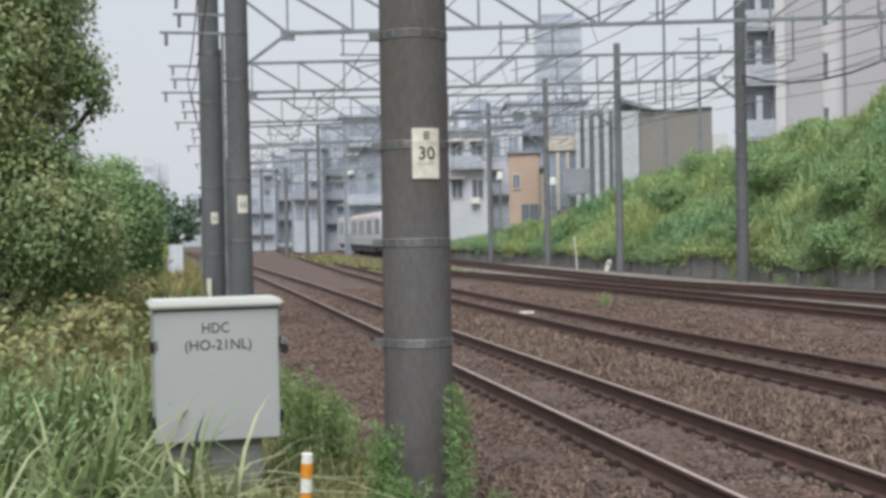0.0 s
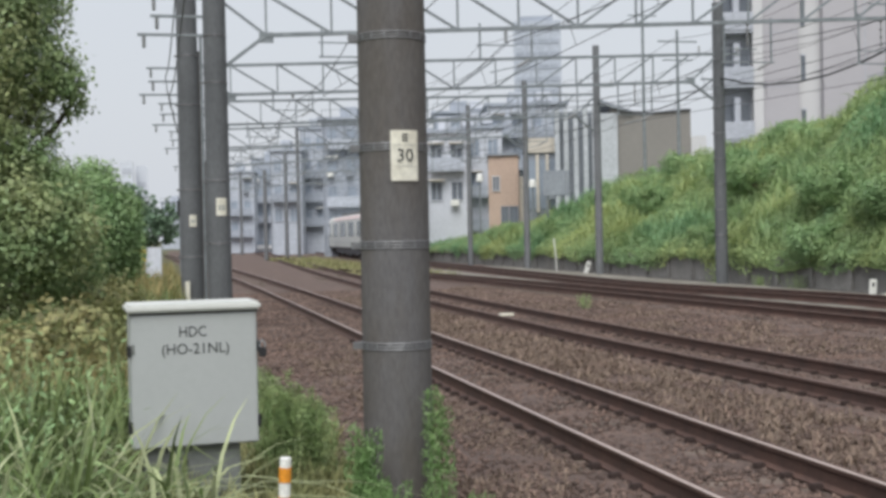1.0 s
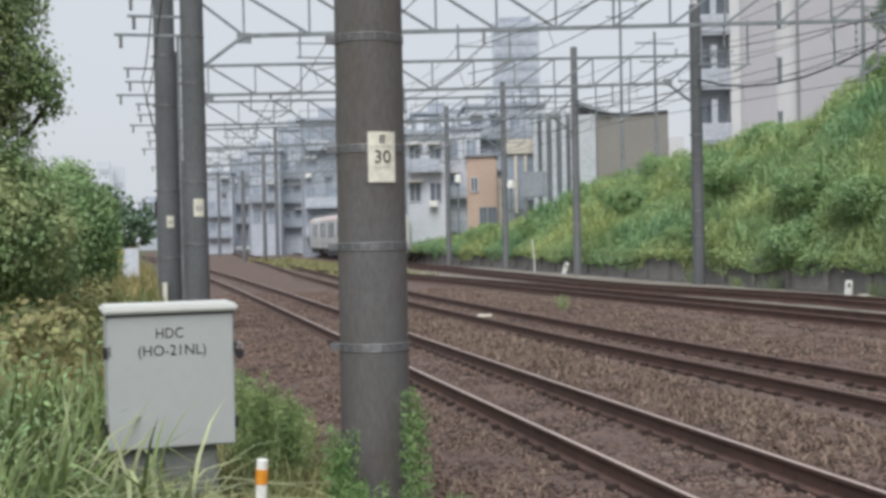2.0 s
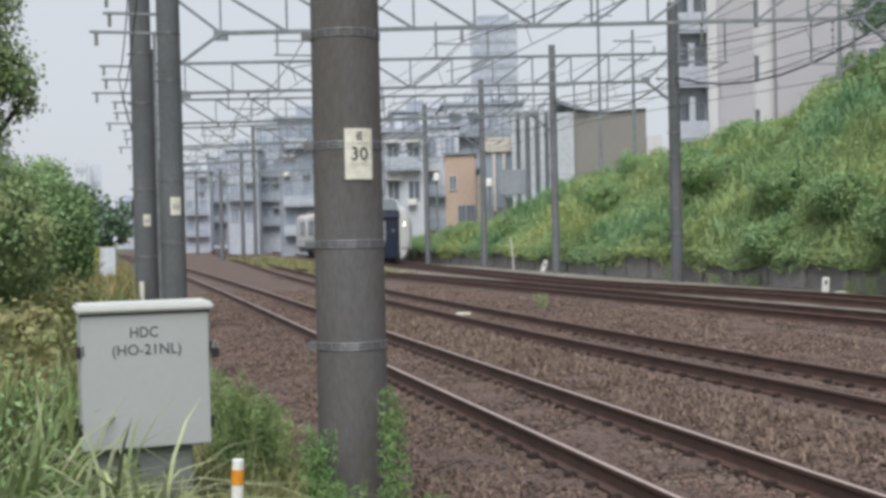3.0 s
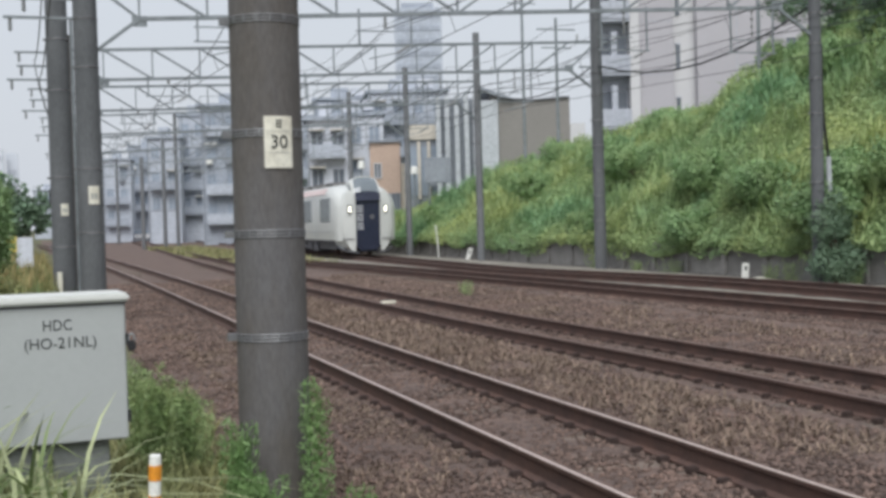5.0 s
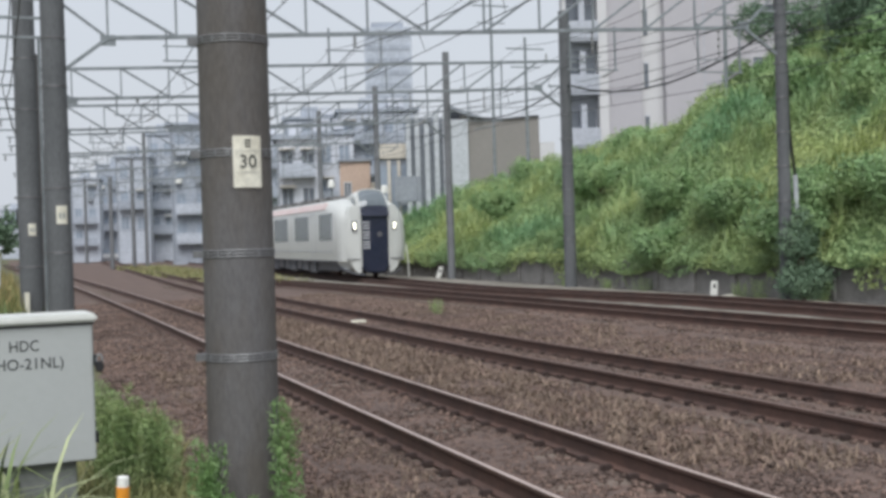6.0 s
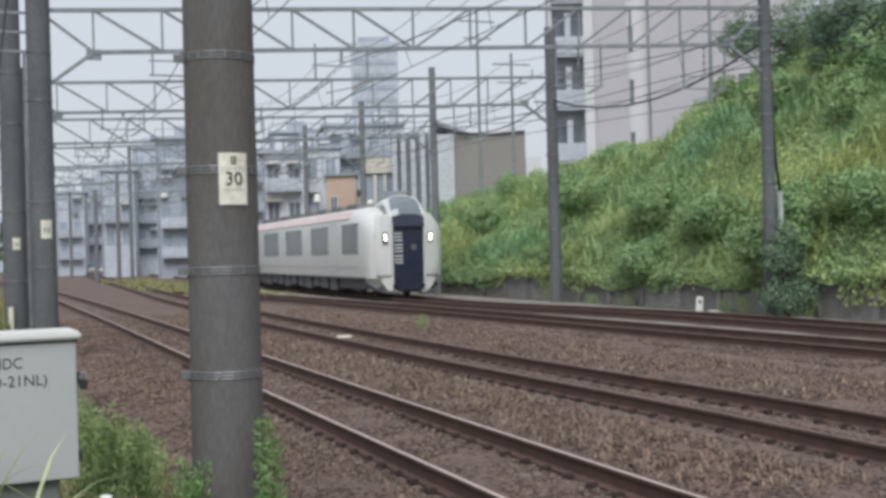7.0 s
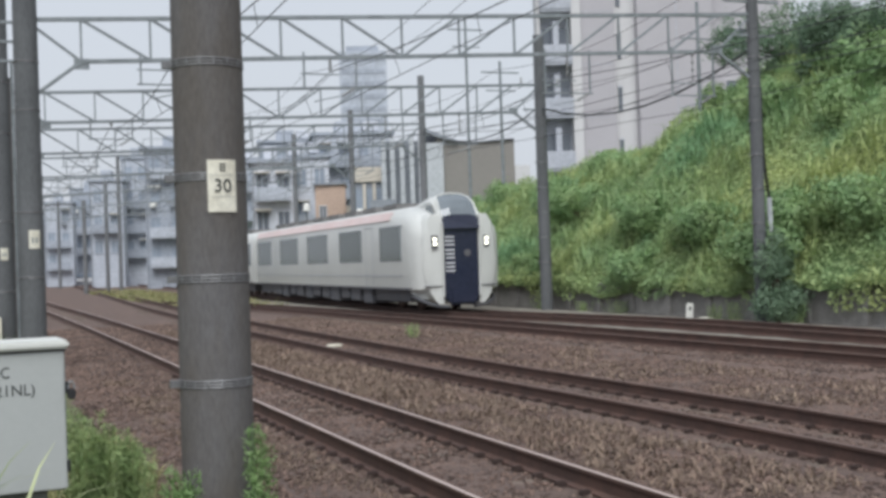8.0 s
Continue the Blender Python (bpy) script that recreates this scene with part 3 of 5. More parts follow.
def build_poles():
    near = concrete_pole((1.37, 7.2, -0.1), 0.222, 0.198, 9.5, "weathered brown-grey concrete pole with steel bands and a number plate", straps=(1.19, 1.82, 2.43, 3.12, 3.8), lean=0.15)
    number_plate(near, 2.372, 0.2155, 8, 0.178, 0.312)
    far = concrete_pole((1.08, 23.6, -0.1), 0.235, 0.215, 8.2, "grey concrete gantry pole with a small number plate", straps=(1.8, 3.0, 4.9, 5.8), mat=M_POLEMID, group="gantry poles")
    number_plate(far, 2.5, 0.23, 12, 0.2, 0.34, text=False)
    far = concrete_pole((0.66, 27.6, -0.1), 0.245, 0.225, 8.4, "grey concrete pole with a small number plate and cables", straps=(1.5, 3.0, 4.9, 6.0), mat=M_POLEMID, group="gantry poles")
    number_plate(far, 2.3, 0.24, 10, 0.16, 0.26, text=False)
    part("cable_pipe", Geo().tube([(0.3, -0.05, 0), (0.3, -0.05, 6.5)], 0.035, sides=8), M_STEEL, far)
    part("angle_guard", Geo().box(-0.16, -0.33, 0.0, -0.06, -0.27, 0.95), M_PLATE, far, "pale guard at the foot")
    for x, y, _ in GANTRIES[1:]:
        concrete_pole((x, y, -0.1), 0.19, 0.17, 7.0, "distant grey concrete gantry pole", group="gantry poles")
    heights = [9.2, 8.9, 9.25, 9.1, 9.1, 9.0, 9.0]
    for i, ((_, _, y), h) in enumerate(zip(GANTRIES, heights)):
        r = (0.155, 0.2, 0.155, 0.15, 0.15, 0.15, 0.15)[i]
        # nearest two masts are blue-grey, those farther off a paler grey
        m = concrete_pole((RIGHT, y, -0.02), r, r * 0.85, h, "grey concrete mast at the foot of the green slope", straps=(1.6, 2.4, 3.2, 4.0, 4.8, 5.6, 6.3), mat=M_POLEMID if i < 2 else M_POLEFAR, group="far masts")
        if i == 0:
            part("cable_pipe", Geo().tube([(0.42, 0.1, 0.6), (0.38, 0.1, 3.0)], 0.06, sides=10), M_FIN, m, "pale cable pipe")
            part("hanging_cable", Geo().tube([(0.16, 0, 5.6), (0.17, 0, 4.2), (0.28, 0.06, 3.5), (0.38, 0.1, 3.0)], 0.035, sides=8), M_RUBBER, m, "black cable")
        part("cross_arm", Geo().bar((-0.75, 0, h - 1.6), (0.75, 0, h - 1.6), 0.06), M_STEEL, m)
        part("cross_arm", Geo().bar((-0.6, 0, h - 2.4), (0.6, 0, h - 2.4), 0.05), M_STEEL, m)
        for s in (-0.65, 0.0, 0.65):
            part("insulator", insulator((s, 0, h - 1.56), (s, 0, h - 1.36), 0.05, 3), M_PORCELAIN, m)
    # masts standing between the tracks, far off
    for x, y, top in ((8.5, 98.7, 7.4), (10.7, 103.7, 9.2), (12.2, 107.6, 11.6), (9.2, 138.0, 9.5)):
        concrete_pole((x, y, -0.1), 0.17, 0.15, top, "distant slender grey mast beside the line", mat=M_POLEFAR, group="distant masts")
    # thin steel masts above the slope
    for x, y, z0, z1 in ((22.0, 52.4, 4.5, 13.0), (22.0, 48.6, 5.0, 10.4), (24.0, 36.1, 5.5, 10.5)):
        mast = thing("steel_mast", (x, y, z0), label="thin grey steel mast rising from the slope", category="mast", group="thin masts")
        part("shaft", Geo().tube([(0, 0, 0), (0, 0, z1 - z0)], 0.075, 0.055, sides=12), M_STEEL, mast, smooth=True)
        part("cross_arm", Geo().bar((-0.9, 0, z1 - z0 - 0.5), (0.9, 0, z1 - z0 - 0.5), 0.06), M_STEEL, mast)
        part("cross_arm", Geo().bar((-0.7, 0, z1 - z0 - 1.3), (0.7, 0, z1 - z0 - 1.3), 0.05), M_STEEL, mast)


# ---- the equipment cabinet ----
def build_cabinet():
    box = thing("equipment_cabinet", (0.095, 7.13, 0.12), 4.0, "pale grey steel trackside cabinet with black lettering on a concrete plinth", "cabinet")
    w, d, z0, z1 = 0.368, 0.19, 0.44, 1.235
    part("plinth", Geo().box(-0.30, -0.15, -0.1, 0.26, 0.15, z0, chamfer=0.012), M_PLINTH, box, "grey concrete plinth")
    part("body", Geo().box(-w, -d, z0, w, d, z1, chamfer=0.008), M_BOX, box)
    part("door", Geo().box(-w + 0.006, -d - 0.016, z0 + 0.006, w - 0.006, -d - 0.001, z1 - 0.012, chamfer=0.006), M_BOX, box)
    lid = Geo().box(-w - 0.022, -d - 0.045, z1 + 0.002, w + 0.022, d + 0.03, z1 + 0.05, chamfer=0.014)
    part("lid", lid, M_BOXLID, box, "white overhanging lid")
    part("lid_seal", Geo().box(-w - 0.004, -d - 0.02, z1 - 0.010, w + 0.004, d + 0.004, z1 + 0.0015), M_RUBBER, box)
    for z in (z0 + 0.13, z1 - 0.22):
        part("hinge", Geo().box(-w - 0.022, -d - 0.012, z - 0.035, -w + 0.002, -d + 0.03, z + 0.035, chamfer=0.005), M_RUBBER, box)
        part("latch", Geo().box(w - 0.002, -d - 0.01, z - 0.035, w + 0.016, -d + 0.03, z + 0.035, chamfer=0.005), M_RUBBER, box)
    lock = part("padlock", Geo().box(w + 0.004, -d - 0.045, z1 - 0.285, w + 0.05, -d - 0.018, z1 - 0.225, chamfer=0.008), M_RUBBER, box, "black padlock")
    ring = [(w + 0.027 + 0.017 * math.cos(a), -d - 0.03, z1 - 0.225 + 0.04 * math.sin(a)) for a in np.linspace(0, math.pi, 9)]
    part("shackle", Geo().tube(ring, 0.005, sides=6), M_STEEL, lock)
    part("name_tag", Geo().box(-w + 0.004, -d - 0.0185, z1 - 0.24, -w + 0.022, -d - 0.0165, z1 - 0.18), M_PLINTH, box)
    lettering("lettering", "HDC", 0.088, M_INK, box, (-0.012, -d - 0.0175, z1 - 0.145), stretch=0.86)
    lettering("lettering", "(HO-21NL)", 0.088, M_INK, box, (0.004, -d - 0.0175, z1 - 0.246), stretch=0.95)


def build_stake():
    s = thing("marker_stake", (0.485, 5.78, 0.1), -12, "small white marker stake with orange bands, leaning in the grass", "marker post")
    s.matrix_basis = pose(0.485, 5.78, 0.1, 2, 3, -12)
    part("stake", Geo().tube([(0, 0, 0), (0, 0, 0.56), (0, 0, 0.572)], 0.030, 0.028, sides=16), M_WHITE, s, smooth=True)
    for z in (0.12, 0.30, 0.45):
        part("band", Geo().tube([(0, 0, z), (0, 0, z + 0.075)], 0.0315, sides=16), M_ORANGE, s, "orange reflective band", smooth=True)


def build_posts():
    for x, y, h, lean in ((17.72, 27.45, 0.42, 4), (17.5, 48.3, 0.55, 18)):
        p = thing("kilometre_post", (x, y, -0.02), -20, "small white concrete post beside the far track", "marker post", "white lineside posts")
        p.matrix_basis = pose(x, y, -0.02, 0, lean, -20)
        part("post", Geo().box(-0.09, -0.05, 0, 0.09, 0.05, h, chamfer=0.02), M_WHITE, p)
        part("face_mark", Geo().box(-0.03, -0.053, h * 0.55, 0.03, -0.0505, h * 0.8), M_INK, p)
    p = thing("white_rod", (17.55, 52.4, 0), 0, "thin white rod standing by the wall", "rod")
    part("rod", Geo().tube([(0.05, 0, 0), (0.02, 0, 0.7), (-0.06, 0, 1.5)], 0.03, sides=8), M_WHITE, p)
    b = thing("pale_block", (7.05, 24.3, 0.02), -10, "pale flat concrete block lying between the rails", "block")
    part("block", Geo().box(-0.16, -0.08, 0, 0.16, 0.08, 0.065, chamfer=0.02), M_PLATE, b)
    b = thing("gravel_pile", (17.65, 26.6, -0.03), -20, "pile of pale gravel by the white post", "gravel pile")
    part("pile", Geo().tube([(0, 0, 0), (0, 0, 0.06), (0, 0, 0.1)], 0.4, 0.1, sides=12), M_PLATE, b)


# ---- the train ----
TRAIN_LENGTH = 33.4


def body_section(y, half, top, base=0.86):
    """Outline of the car body at one place along it: from one lower edge over the roof to the other."""
    pts = [(half * 0.97, base), (half, base + 0.55), (half, top - 1.2), (half * 0.985, top - 0.59), (half * 0.93, top - 0.34), (half * 0.78, top - 0.1), (half * 0.45, top - 0.03), (0, top)]
    return [(x, y, z) for x, z in pts] + [(-x, y, z) for x, z in reversed(pts[:-1])]


def lofted(sections):
    g, n = Geo(), len(sections[0])
    vs = [p for s in sections for p in s]
    fs = [(i * n + k, i * n + k + 1, (i + 1) * n + k + 1, (i + 1) * n + k) for i in range(len(sections) - 1) for k in range(n - 1)]
    fs += [tuple(range(n)), tuple(range((len(sections) - 1) * n, len(sections) * n))[::-1]]
    fs += [(i * n, (i + 1) * n, (i + 1) * n + n - 1, i * n + n - 1) for i in range(len(sections) - 1)]
    return g.add(vs, fs)


def build_train():
    """The front is at y = 0 of the train's own space and the cars reach along +y."""
    train = thing("express_train", label="white express train with navy front, red roof line and lit headlamps", category="train")
    nose = [(-0.06, 1.17, 2.86), (0.05, 1.30, 2.98), (0.25, 1.40, 3.10), (0.7, 1.44, 3.26), (1.5, 1.45, 3.42), (2.6, 1.45, 3.54)]
    cars = ((0, 25.55), (26.05, TRAIN_LENGTH))
    for i, (a, b) in enumerate(cars):
        rows = [body_section(y, h, t) for y, h, t in nose] if i == 0 else [body_section(a, 1.42, 3.5), body_section(a + 0.12, 1.45, 3.54)]
        rows += [body_section(y, 1.45, 3.54) for y in ((4.0, 14.0) if i == 0 else (28.0, 31.0))]
        rows += [body_section(b - 0.12, 1.45, 3.54), body_section(b, 1.40, 3.46)]
        body = part("car_body", lofted(rows), M_BODY, train, smooth=True)
        for s in (-1, 1):
            part("roof_band", Geo().add([(s * 1.43, a + 2.6, 3.08), (s * 1.275, a + 2.6, 3.36), (s * 1.275, b - 0.2, 3.36), (s * 1.43, b - 0.2, 3.08), (s * 1.20, a + 2.6, 3.08), (s * 1.20, b - 0.2, 3.08)],
                                        [(0, 1, 2, 3), (0, 4, 1), (3, 2, 5), (0, 3, 5, 4)]), M_RED, body, "pale red band below the roof")
            part("sill_line", Geo().box(s * 1.40, a + 0.5, 0.83, s * 1.43, b - 0.1, 0.90), M_UNDER, body)
            part("skirt_line", Geo().box(s * 1.452, a + 1.2, 1.27, s * 1.456, b - 0.1, 1.30), M_FIN, body)
        part("underframe", Geo().box(-1.2, a + 1.3, 0.45, 1.2, b - 0.1, 0.86), M_UNDER, train, "dark underframe, blued by haze")
        for k, y in enumerate(np.arange(a + 5.2, b - 5, 1.5)):
            part("equipment_box", Geo().box(-1.32, y, 0.32 + 0.06 * (k % 3), 1.32, y + 1.1 + 0.2 * (k % 2), 0.84, chamfer=0.03), M_UNDER, train)
        for c in (a + 3.0, b - 2.6):
            bogie = part("bogie", Geo().box(-1.1, c - 1.5, 0.34, -0.86, c + 1.5, 0.62, chamfer=0.05).box(0.86, c - 1.5, 0.34, 1.1, c + 1.5, 0.62, chamfer=0.05).box(-0.9, c - 0.25, 0.3, 0.9, c + 0.25, 0.7), M_UNDER, train)
            for y in (c - 1.05, c + 1.05):
                g = Geo()
                for s in (-1, 1):
                    g.tube([(s * 0.50, y, 0.43), (s * 0.64, y, 0.43)], 0.43, sides=24)
                g.tube([(-0.6, y, 0.43), (0.6, y, 0.43)], 0.07, sides=8)
                part("wheelset", g, M_RAIL, bogie)
        for y in np.arange(a + 3.6, b - 2, 2.6):
            part("roof_equipment", Geo().box(-0.85, y, 3.50, 0.85, y + 1.7, 3.68, chamfer=0.05), M_ROOF, train, "grey roof equipment")
    # side windows, set in dark frames
    spans = [(1.3, 3.6), (5.9, 8.9), (10.8, 14.2), (16.0, 19.6), (21.7, 24.9), (27.0, 30.4)]
    for s in (-1, 1):
        for y0, y1 in spans:
            win = part("side_window", Geo().box(s * 1.40, y0, 1.77, s * 1.4565, y1, 2.86, chamfer=0.01), M_SIDEGLASS, train, "tinted side window")
            g = Geo()
            for z in (1.74, 2.86):
                g.box(s * 1.44, y0 - 0.04, z, s * 1.459, y1 + 0.04, z + 0.03)
            for y in (y0 - 0.04, y1 + 0.01):
                g.box(s * 1.44, y, 1.74, s * 1.459, y + 0.03, 2.89)
            part("window_frame", g, M_FIN, win)
        g = Geo()
        for y in (4.5, 5.35):
            g.box(s * 1.448, y, 0.95, s * 1.4555, y + 0.03, 2.92)
        g.box(s * 1.448, 4.5, 2.9, s * 1.4555, 5.38, 2.93)
        part("passenger_door", g, M_FIN, train, "flush door outline")
    part("gangway", Geo().box(-0.75, 25.5, 0.9, 0.75, 26.1, 3.1), M_RUBBER, train, "black gangway between the cars")
    # the raised cab and the front panel
    cab = [[(-h, y, z0), (-h, y, z1 - 0.22), (-h * 0.72, y, z1 - 0.05), (0, y, z1), (h * 0.72, y, z1 - 0.05), (h, y, z1 - 0.22), (h, y, z0)] for y, z0, z1, h in ((-0.13, 2.5, 2.94, 0.61), (0.0, 2.6, 3.19, 0.62), (0.22, 2.7, 3.46, 0.63), (0.5, 2.8, 3.70, 0.63), (0.8, 2.9, 3.79, 0.62), (1.4, 3.0, 3.78, 0.58), (2.4, 3.2, 3.67, 0.52), (3.4, 3.4, 3.55, 0.45))]
    cab_ob = part("cab", lofted(cab), M_BODY, train, "white raised cab roof", smooth=True)
    # windscreen, leaning back
    g = Geo()
    rows = [(-0.25, 2.82, 0.585), (-0.155, 3.09, 0.585), (-0.01, 3.345, 0.575), (0.21, 3.605, 0.55), (0.48, 3.785, 0.50)]
    for y, z, h in rows:
        g.v += [(-h, y - 0.03, z - 0.075), (-h * 0.5, y - 0.045, z - 0.005), (h * 0.5, y - 0.045, z - 0.005), (h, y - 0.03, z - 0.075)]
    g.f += [(4 * i + k, 4 * i + k + 1, 4 * i + k + 5, 4 * i + k + 4) for i in range(4) for k in range(3)]
    n = len(g.v)
    g.v += [(x, y + 0.03, z - 0.03) for x, y, z in g.v]
    g.f += [tuple(i + n for i in f) for f in g.f]
    part("windscreen", g, M_SCREEN, cab_ob, "curved windscreen, the reflected sky painted in as a pale tone")
    shade = Geo().add([(-0.59, -0.34, 2.70), (0.59, -0.34, 2.70), (0.59, -0.235, 3.06), (0.30, -0.25, 3.13), (-0.30, -0.25, 3.13), (-0.59, -0.235, 3.06)], [(0, 1, 2, 3, 4, 5)])
    shade.add([(x, y + 0.02, z) for x, y, z in shade.v], [(0, 1, 2, 3, 4, 5)])
    part("dark_screen_base", shade, M_NAVY, cab_ob, "dark navy lower edge of the windscreen")
    part("front_panel", Geo().box(-0.56, -0.25, 0.52, 0.56, 0.1, 2.84, chamfer=0.04), M_NAVY, train, "navy centre panel")
    part("coupler_cover", Geo().box(-0.46, -0.42, 0.36, 0.46, -0.1, 0.86, chamfer=0.08), M_NAVY, train, "navy coupler cover")
    part("dash_edge", Geo().box(-0.50, -0.275, 2.80, 0.50, -0.245, 2.88, chamfer=0.01), M_UNDER, train)
    for s in (-1, 1):
        g = Geo()
        g.tube([(s * 0.60, -0.22, 0.62), (s * 0.605, -0.27, 2.76), (s * 0.61, -0.17, 3.03), (s * 0.60, -0.03, 3.28), (s * 0.575, 0.2, 3.53), (s * 0.52, 0.48, 3.71), (s * 0.27, 0.52, 3.80), (0, 0.53, 3.82)], 0.04, 0.028, sides=8)
        part("front_pillar", g, M_BODY, train, smooth=True)
        part("cab_side_window", Geo().add([(s * 0.664, 0.30, 3.16), (s * 0.66, 0.5, 3.42), (s * 0.63, 1.1, 3.48), (s * 0.62, 1.3, 3.2)], [(0, 1, 2, 3)]), M_SCREEN, cab_ob)
        # cheeks beside the centre panel
        cheek = []
        for z, out, depth in ((0.40, 0.68, -0.06), (0.52, 0.86, -0.05), (0.72, 1.04, -0.05), (0.95, 1.15, -0.05), (1.6, 1.21, -0.09), (2.4, 1.21, -0.07), (2.94, 1.12, 0.05), (3.15, 0.95, 0.2)):
            cheek.append([(s * 0.585, -0.20, z), (s * (0.3 + out * 0.65), -0.18 + 0.3 * (depth + 0.1), z), (s * out, depth, z), (s * out * 1.04, depth + 0.55, z), (s * 0.585, 0.5, z)])
        part("front_cheek", lofted(cheek), M_BODY, train, smooth=True)
        lamp = Geo().box(s * 0.77, -0.225, 2.12, s * 0.93, -0.10, 2.48, chamfer=0.02)
        holder = part("lamp_holder", lamp, M_UNDER, train)
        part("headlamp", Geo().tube([(s * 0.85, -0.22, 2.38), (s * 0.85, -0.245, 2.38)], 0.05, sides=14), M_LAMP, holder, "lit round headlamp")
        part("headlamp", Geo().tube([(s * 0.84, -0.22, 2.24), (s * 0.84, -0.245, 2.24)], 0.05, sides=14), M_LAMP, holder, "lit round headlamp")
        part("cheek_line", Geo().box(s * 0.60, -0.215, 0.93, s * 1.16, -0.05, 0.96), M_UNDER, train)
        lip = [(s * 1.30, 0.75, 0.66), (s * 1.22, 0.25, 0.54), (s * 1.02, 0.0, 0.42), (s * 0.72, -0.12, 0.33), (s * 0.40, -0.16, 0.30)]
        part("lower_lip", Geo().tube(lip, 0.055, 0.04, sides=8), M_UNDER, train, "dark curved lip below the white front", smooth=True)
        part("corner_skirt", Geo().add([(s * 1.36, 0.9, 0.86), (s * 1.14, 0.0, 0.86), (s * 0.98, -0.02, 0.55), (s * 1.24, 0.6, 0.55), (s * 1.0, 0.9, 0.86), (s * 0.9, 0.5, 0.55)], [(0, 1, 2, 3), (0, 4, 1), (3, 2, 5), (1, 4, 5, 2), (0, 3, 5, 4)]), M_BODY, train)
    # plain bars in place of the lettering, running up the panel
    x0, y = -0.37, -0.256
    for z in (1.38, 1.50, 1.62, 1.78, 1.90, 2.02, 2.18, 2.30, 2.42):
        part("panel_marking", Geo().box(x0 - 0.15, y, z, x0 + 0.15, y + 0.004, z + 0.05), M_SILVER, train, "plain silver bar")
    # the body rides low over the bogies
    for ob in train.children:
        if not ob.name.startswith("bogie"):
            ob.location.z -= 0.16
    part("panel_badge", Geo().tube([(0.2, -0.25, 1.79), (0.2, -0.258, 1.79)], 0.11, sides=18), M_UNDER, train)
    # rear end
    part("rear_panel", Geo().box(-0.6, TRAIN_LENGTH - 0.02, 0.8, 0.6, TRAIN_LENGTH + 0.2, 3.3, chamfer=0.06), M_NAVY, train)
    return train


# ---- the green slope across the line ----
CREST = [(10, 8.6), (34, 8.2), (38, 6.8), (40, 5.75), (44, 5.4), (49, 5.4), (52, 5.1), (55, 4.8), (63, 4.5), (66, 3.8), (72, 2.5), (78, 2.1), (101, 1.0), (140, 0.6)]


def crest(y):
    for (a, za), (b, zb) in zip(CREST, CREST[1:]):
        if y <= b:
            u = min(max((y - a) / (b - a), 0), 1)
            return za + (zb - za) * u
    return CREST[-1][1]


def slope_height(x, y):
    u = min(max((x - 18.0) / 8.0, 0.0), 1.25)
    lump = 0.7 * abs(noise.noise((x * 0.24, y * 0.24, 15))) * 2 - 0.35 + 0.75 * noise.noise((x * 0.42, y * 0.42, 5)) + 0.38 * noise.noise((x * 1.1, y * 1.1, 7)) + 0.16 * noise.noise((x * 2.6, y * 2.6, 2))
    return 0.75 + (crest(y) - 0.75) * (u ** 0.85) + lump * (0.35 + 0.65 * min(u * 3, 1)) * min(crest(y) / 4, 1) + 0.12


def build_slope():
    xs, ys = np.arange(17.95, 28.2, 0.3), np.arange(8, 125, 0.45)
    verts = [(x, y, slope_height(x, y) - 0.22) for y in ys for x in xs]
    w = len(xs)
    faces = [(j * w + i, j * w + i + 1, (j + 1) * w + i + 1, (j + 1) * w + i) for j in range(len(ys) - 1) for i in range(w - 1)]
    # the back of the bank falls to the ground
    n = len(verts)
    verts += [(28.15, y, -0.1) for y in ys]
    faces += [(j * w + w - 1, n + j, n + j + 1, (j + 1) * w + w - 1) for j in range(len(ys) - 1)]
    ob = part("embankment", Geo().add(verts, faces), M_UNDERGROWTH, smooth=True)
    tagged(ob, "steep earth bank under dense green growth", "embankment", kind="structure")
    rng = np.random.default_rng(4)
    places, outs = [], []
    while len(places) < 210000:
        x, y = 17.8 + 9.4 * rng.random(), 16 + 84 * rng.random() ** 1.35
        if noise.noise((x * 1.3, y * 1.3, 11)) < -0.55:
            continue
        z = slope_height(x, y)
        places.append((x, y, z + rng.normal(0, 0.09)))
        e = 0.3
        outs.append(((z - slope_height(x + e, y)) / e, (z - slope_height(x, y + e)) / e, 1.0))
    outs = np.array(outs)
    outs /= np.linalg.norm(outs, axis=1, keepdims=True)
    # creepers hanging over the wall
    hang, face = [], []
    while len(hang) < 9000:
        y, z = 17 + 60 * rng.random(), 0.15 + 0.95 * rng.random() ** 0.6
        if z > 0.62 + 0.75 * noise.noise((y * 0.6, z, 31)):
            hang.append((18.03 - 0.1 * rng.random(), y, z)), face.append((-1.0, -0.2, 0.3))
    places += hang
    outs = np.concatenate([outs, np.array(face)])
    ob = new("slope_foliage", faces_mesh("slope_foliage", leaf_quads(np.array(places), outs, 0.115, rng, 0.6), M_SLOPE))
    tagged(ob, "dense mixed green and yellow-green creepers and shrubs", "foliage", kind="stuff")
    # drooping tall grass in the middle of the bank
    roots = []
    while len(roots) < 9000:
        x, y = 18.0 + 7.0 * rng.random(), 17 + 50 * rng.random()
        if noise.noise((x * 0.5, y * 0.35, 21)) > 0.02:
            roots.append((x, y, slope_height(x, y) - 0.1))
    ob = new("slope_grass", blades_mesh("slope_grass", np.array(roots), 0.95, 0.045, rng, M_SLOPE, 0.8))
    tagged(ob, "long yellow-green grass drooping on the bank", "grass", kind="stuff")


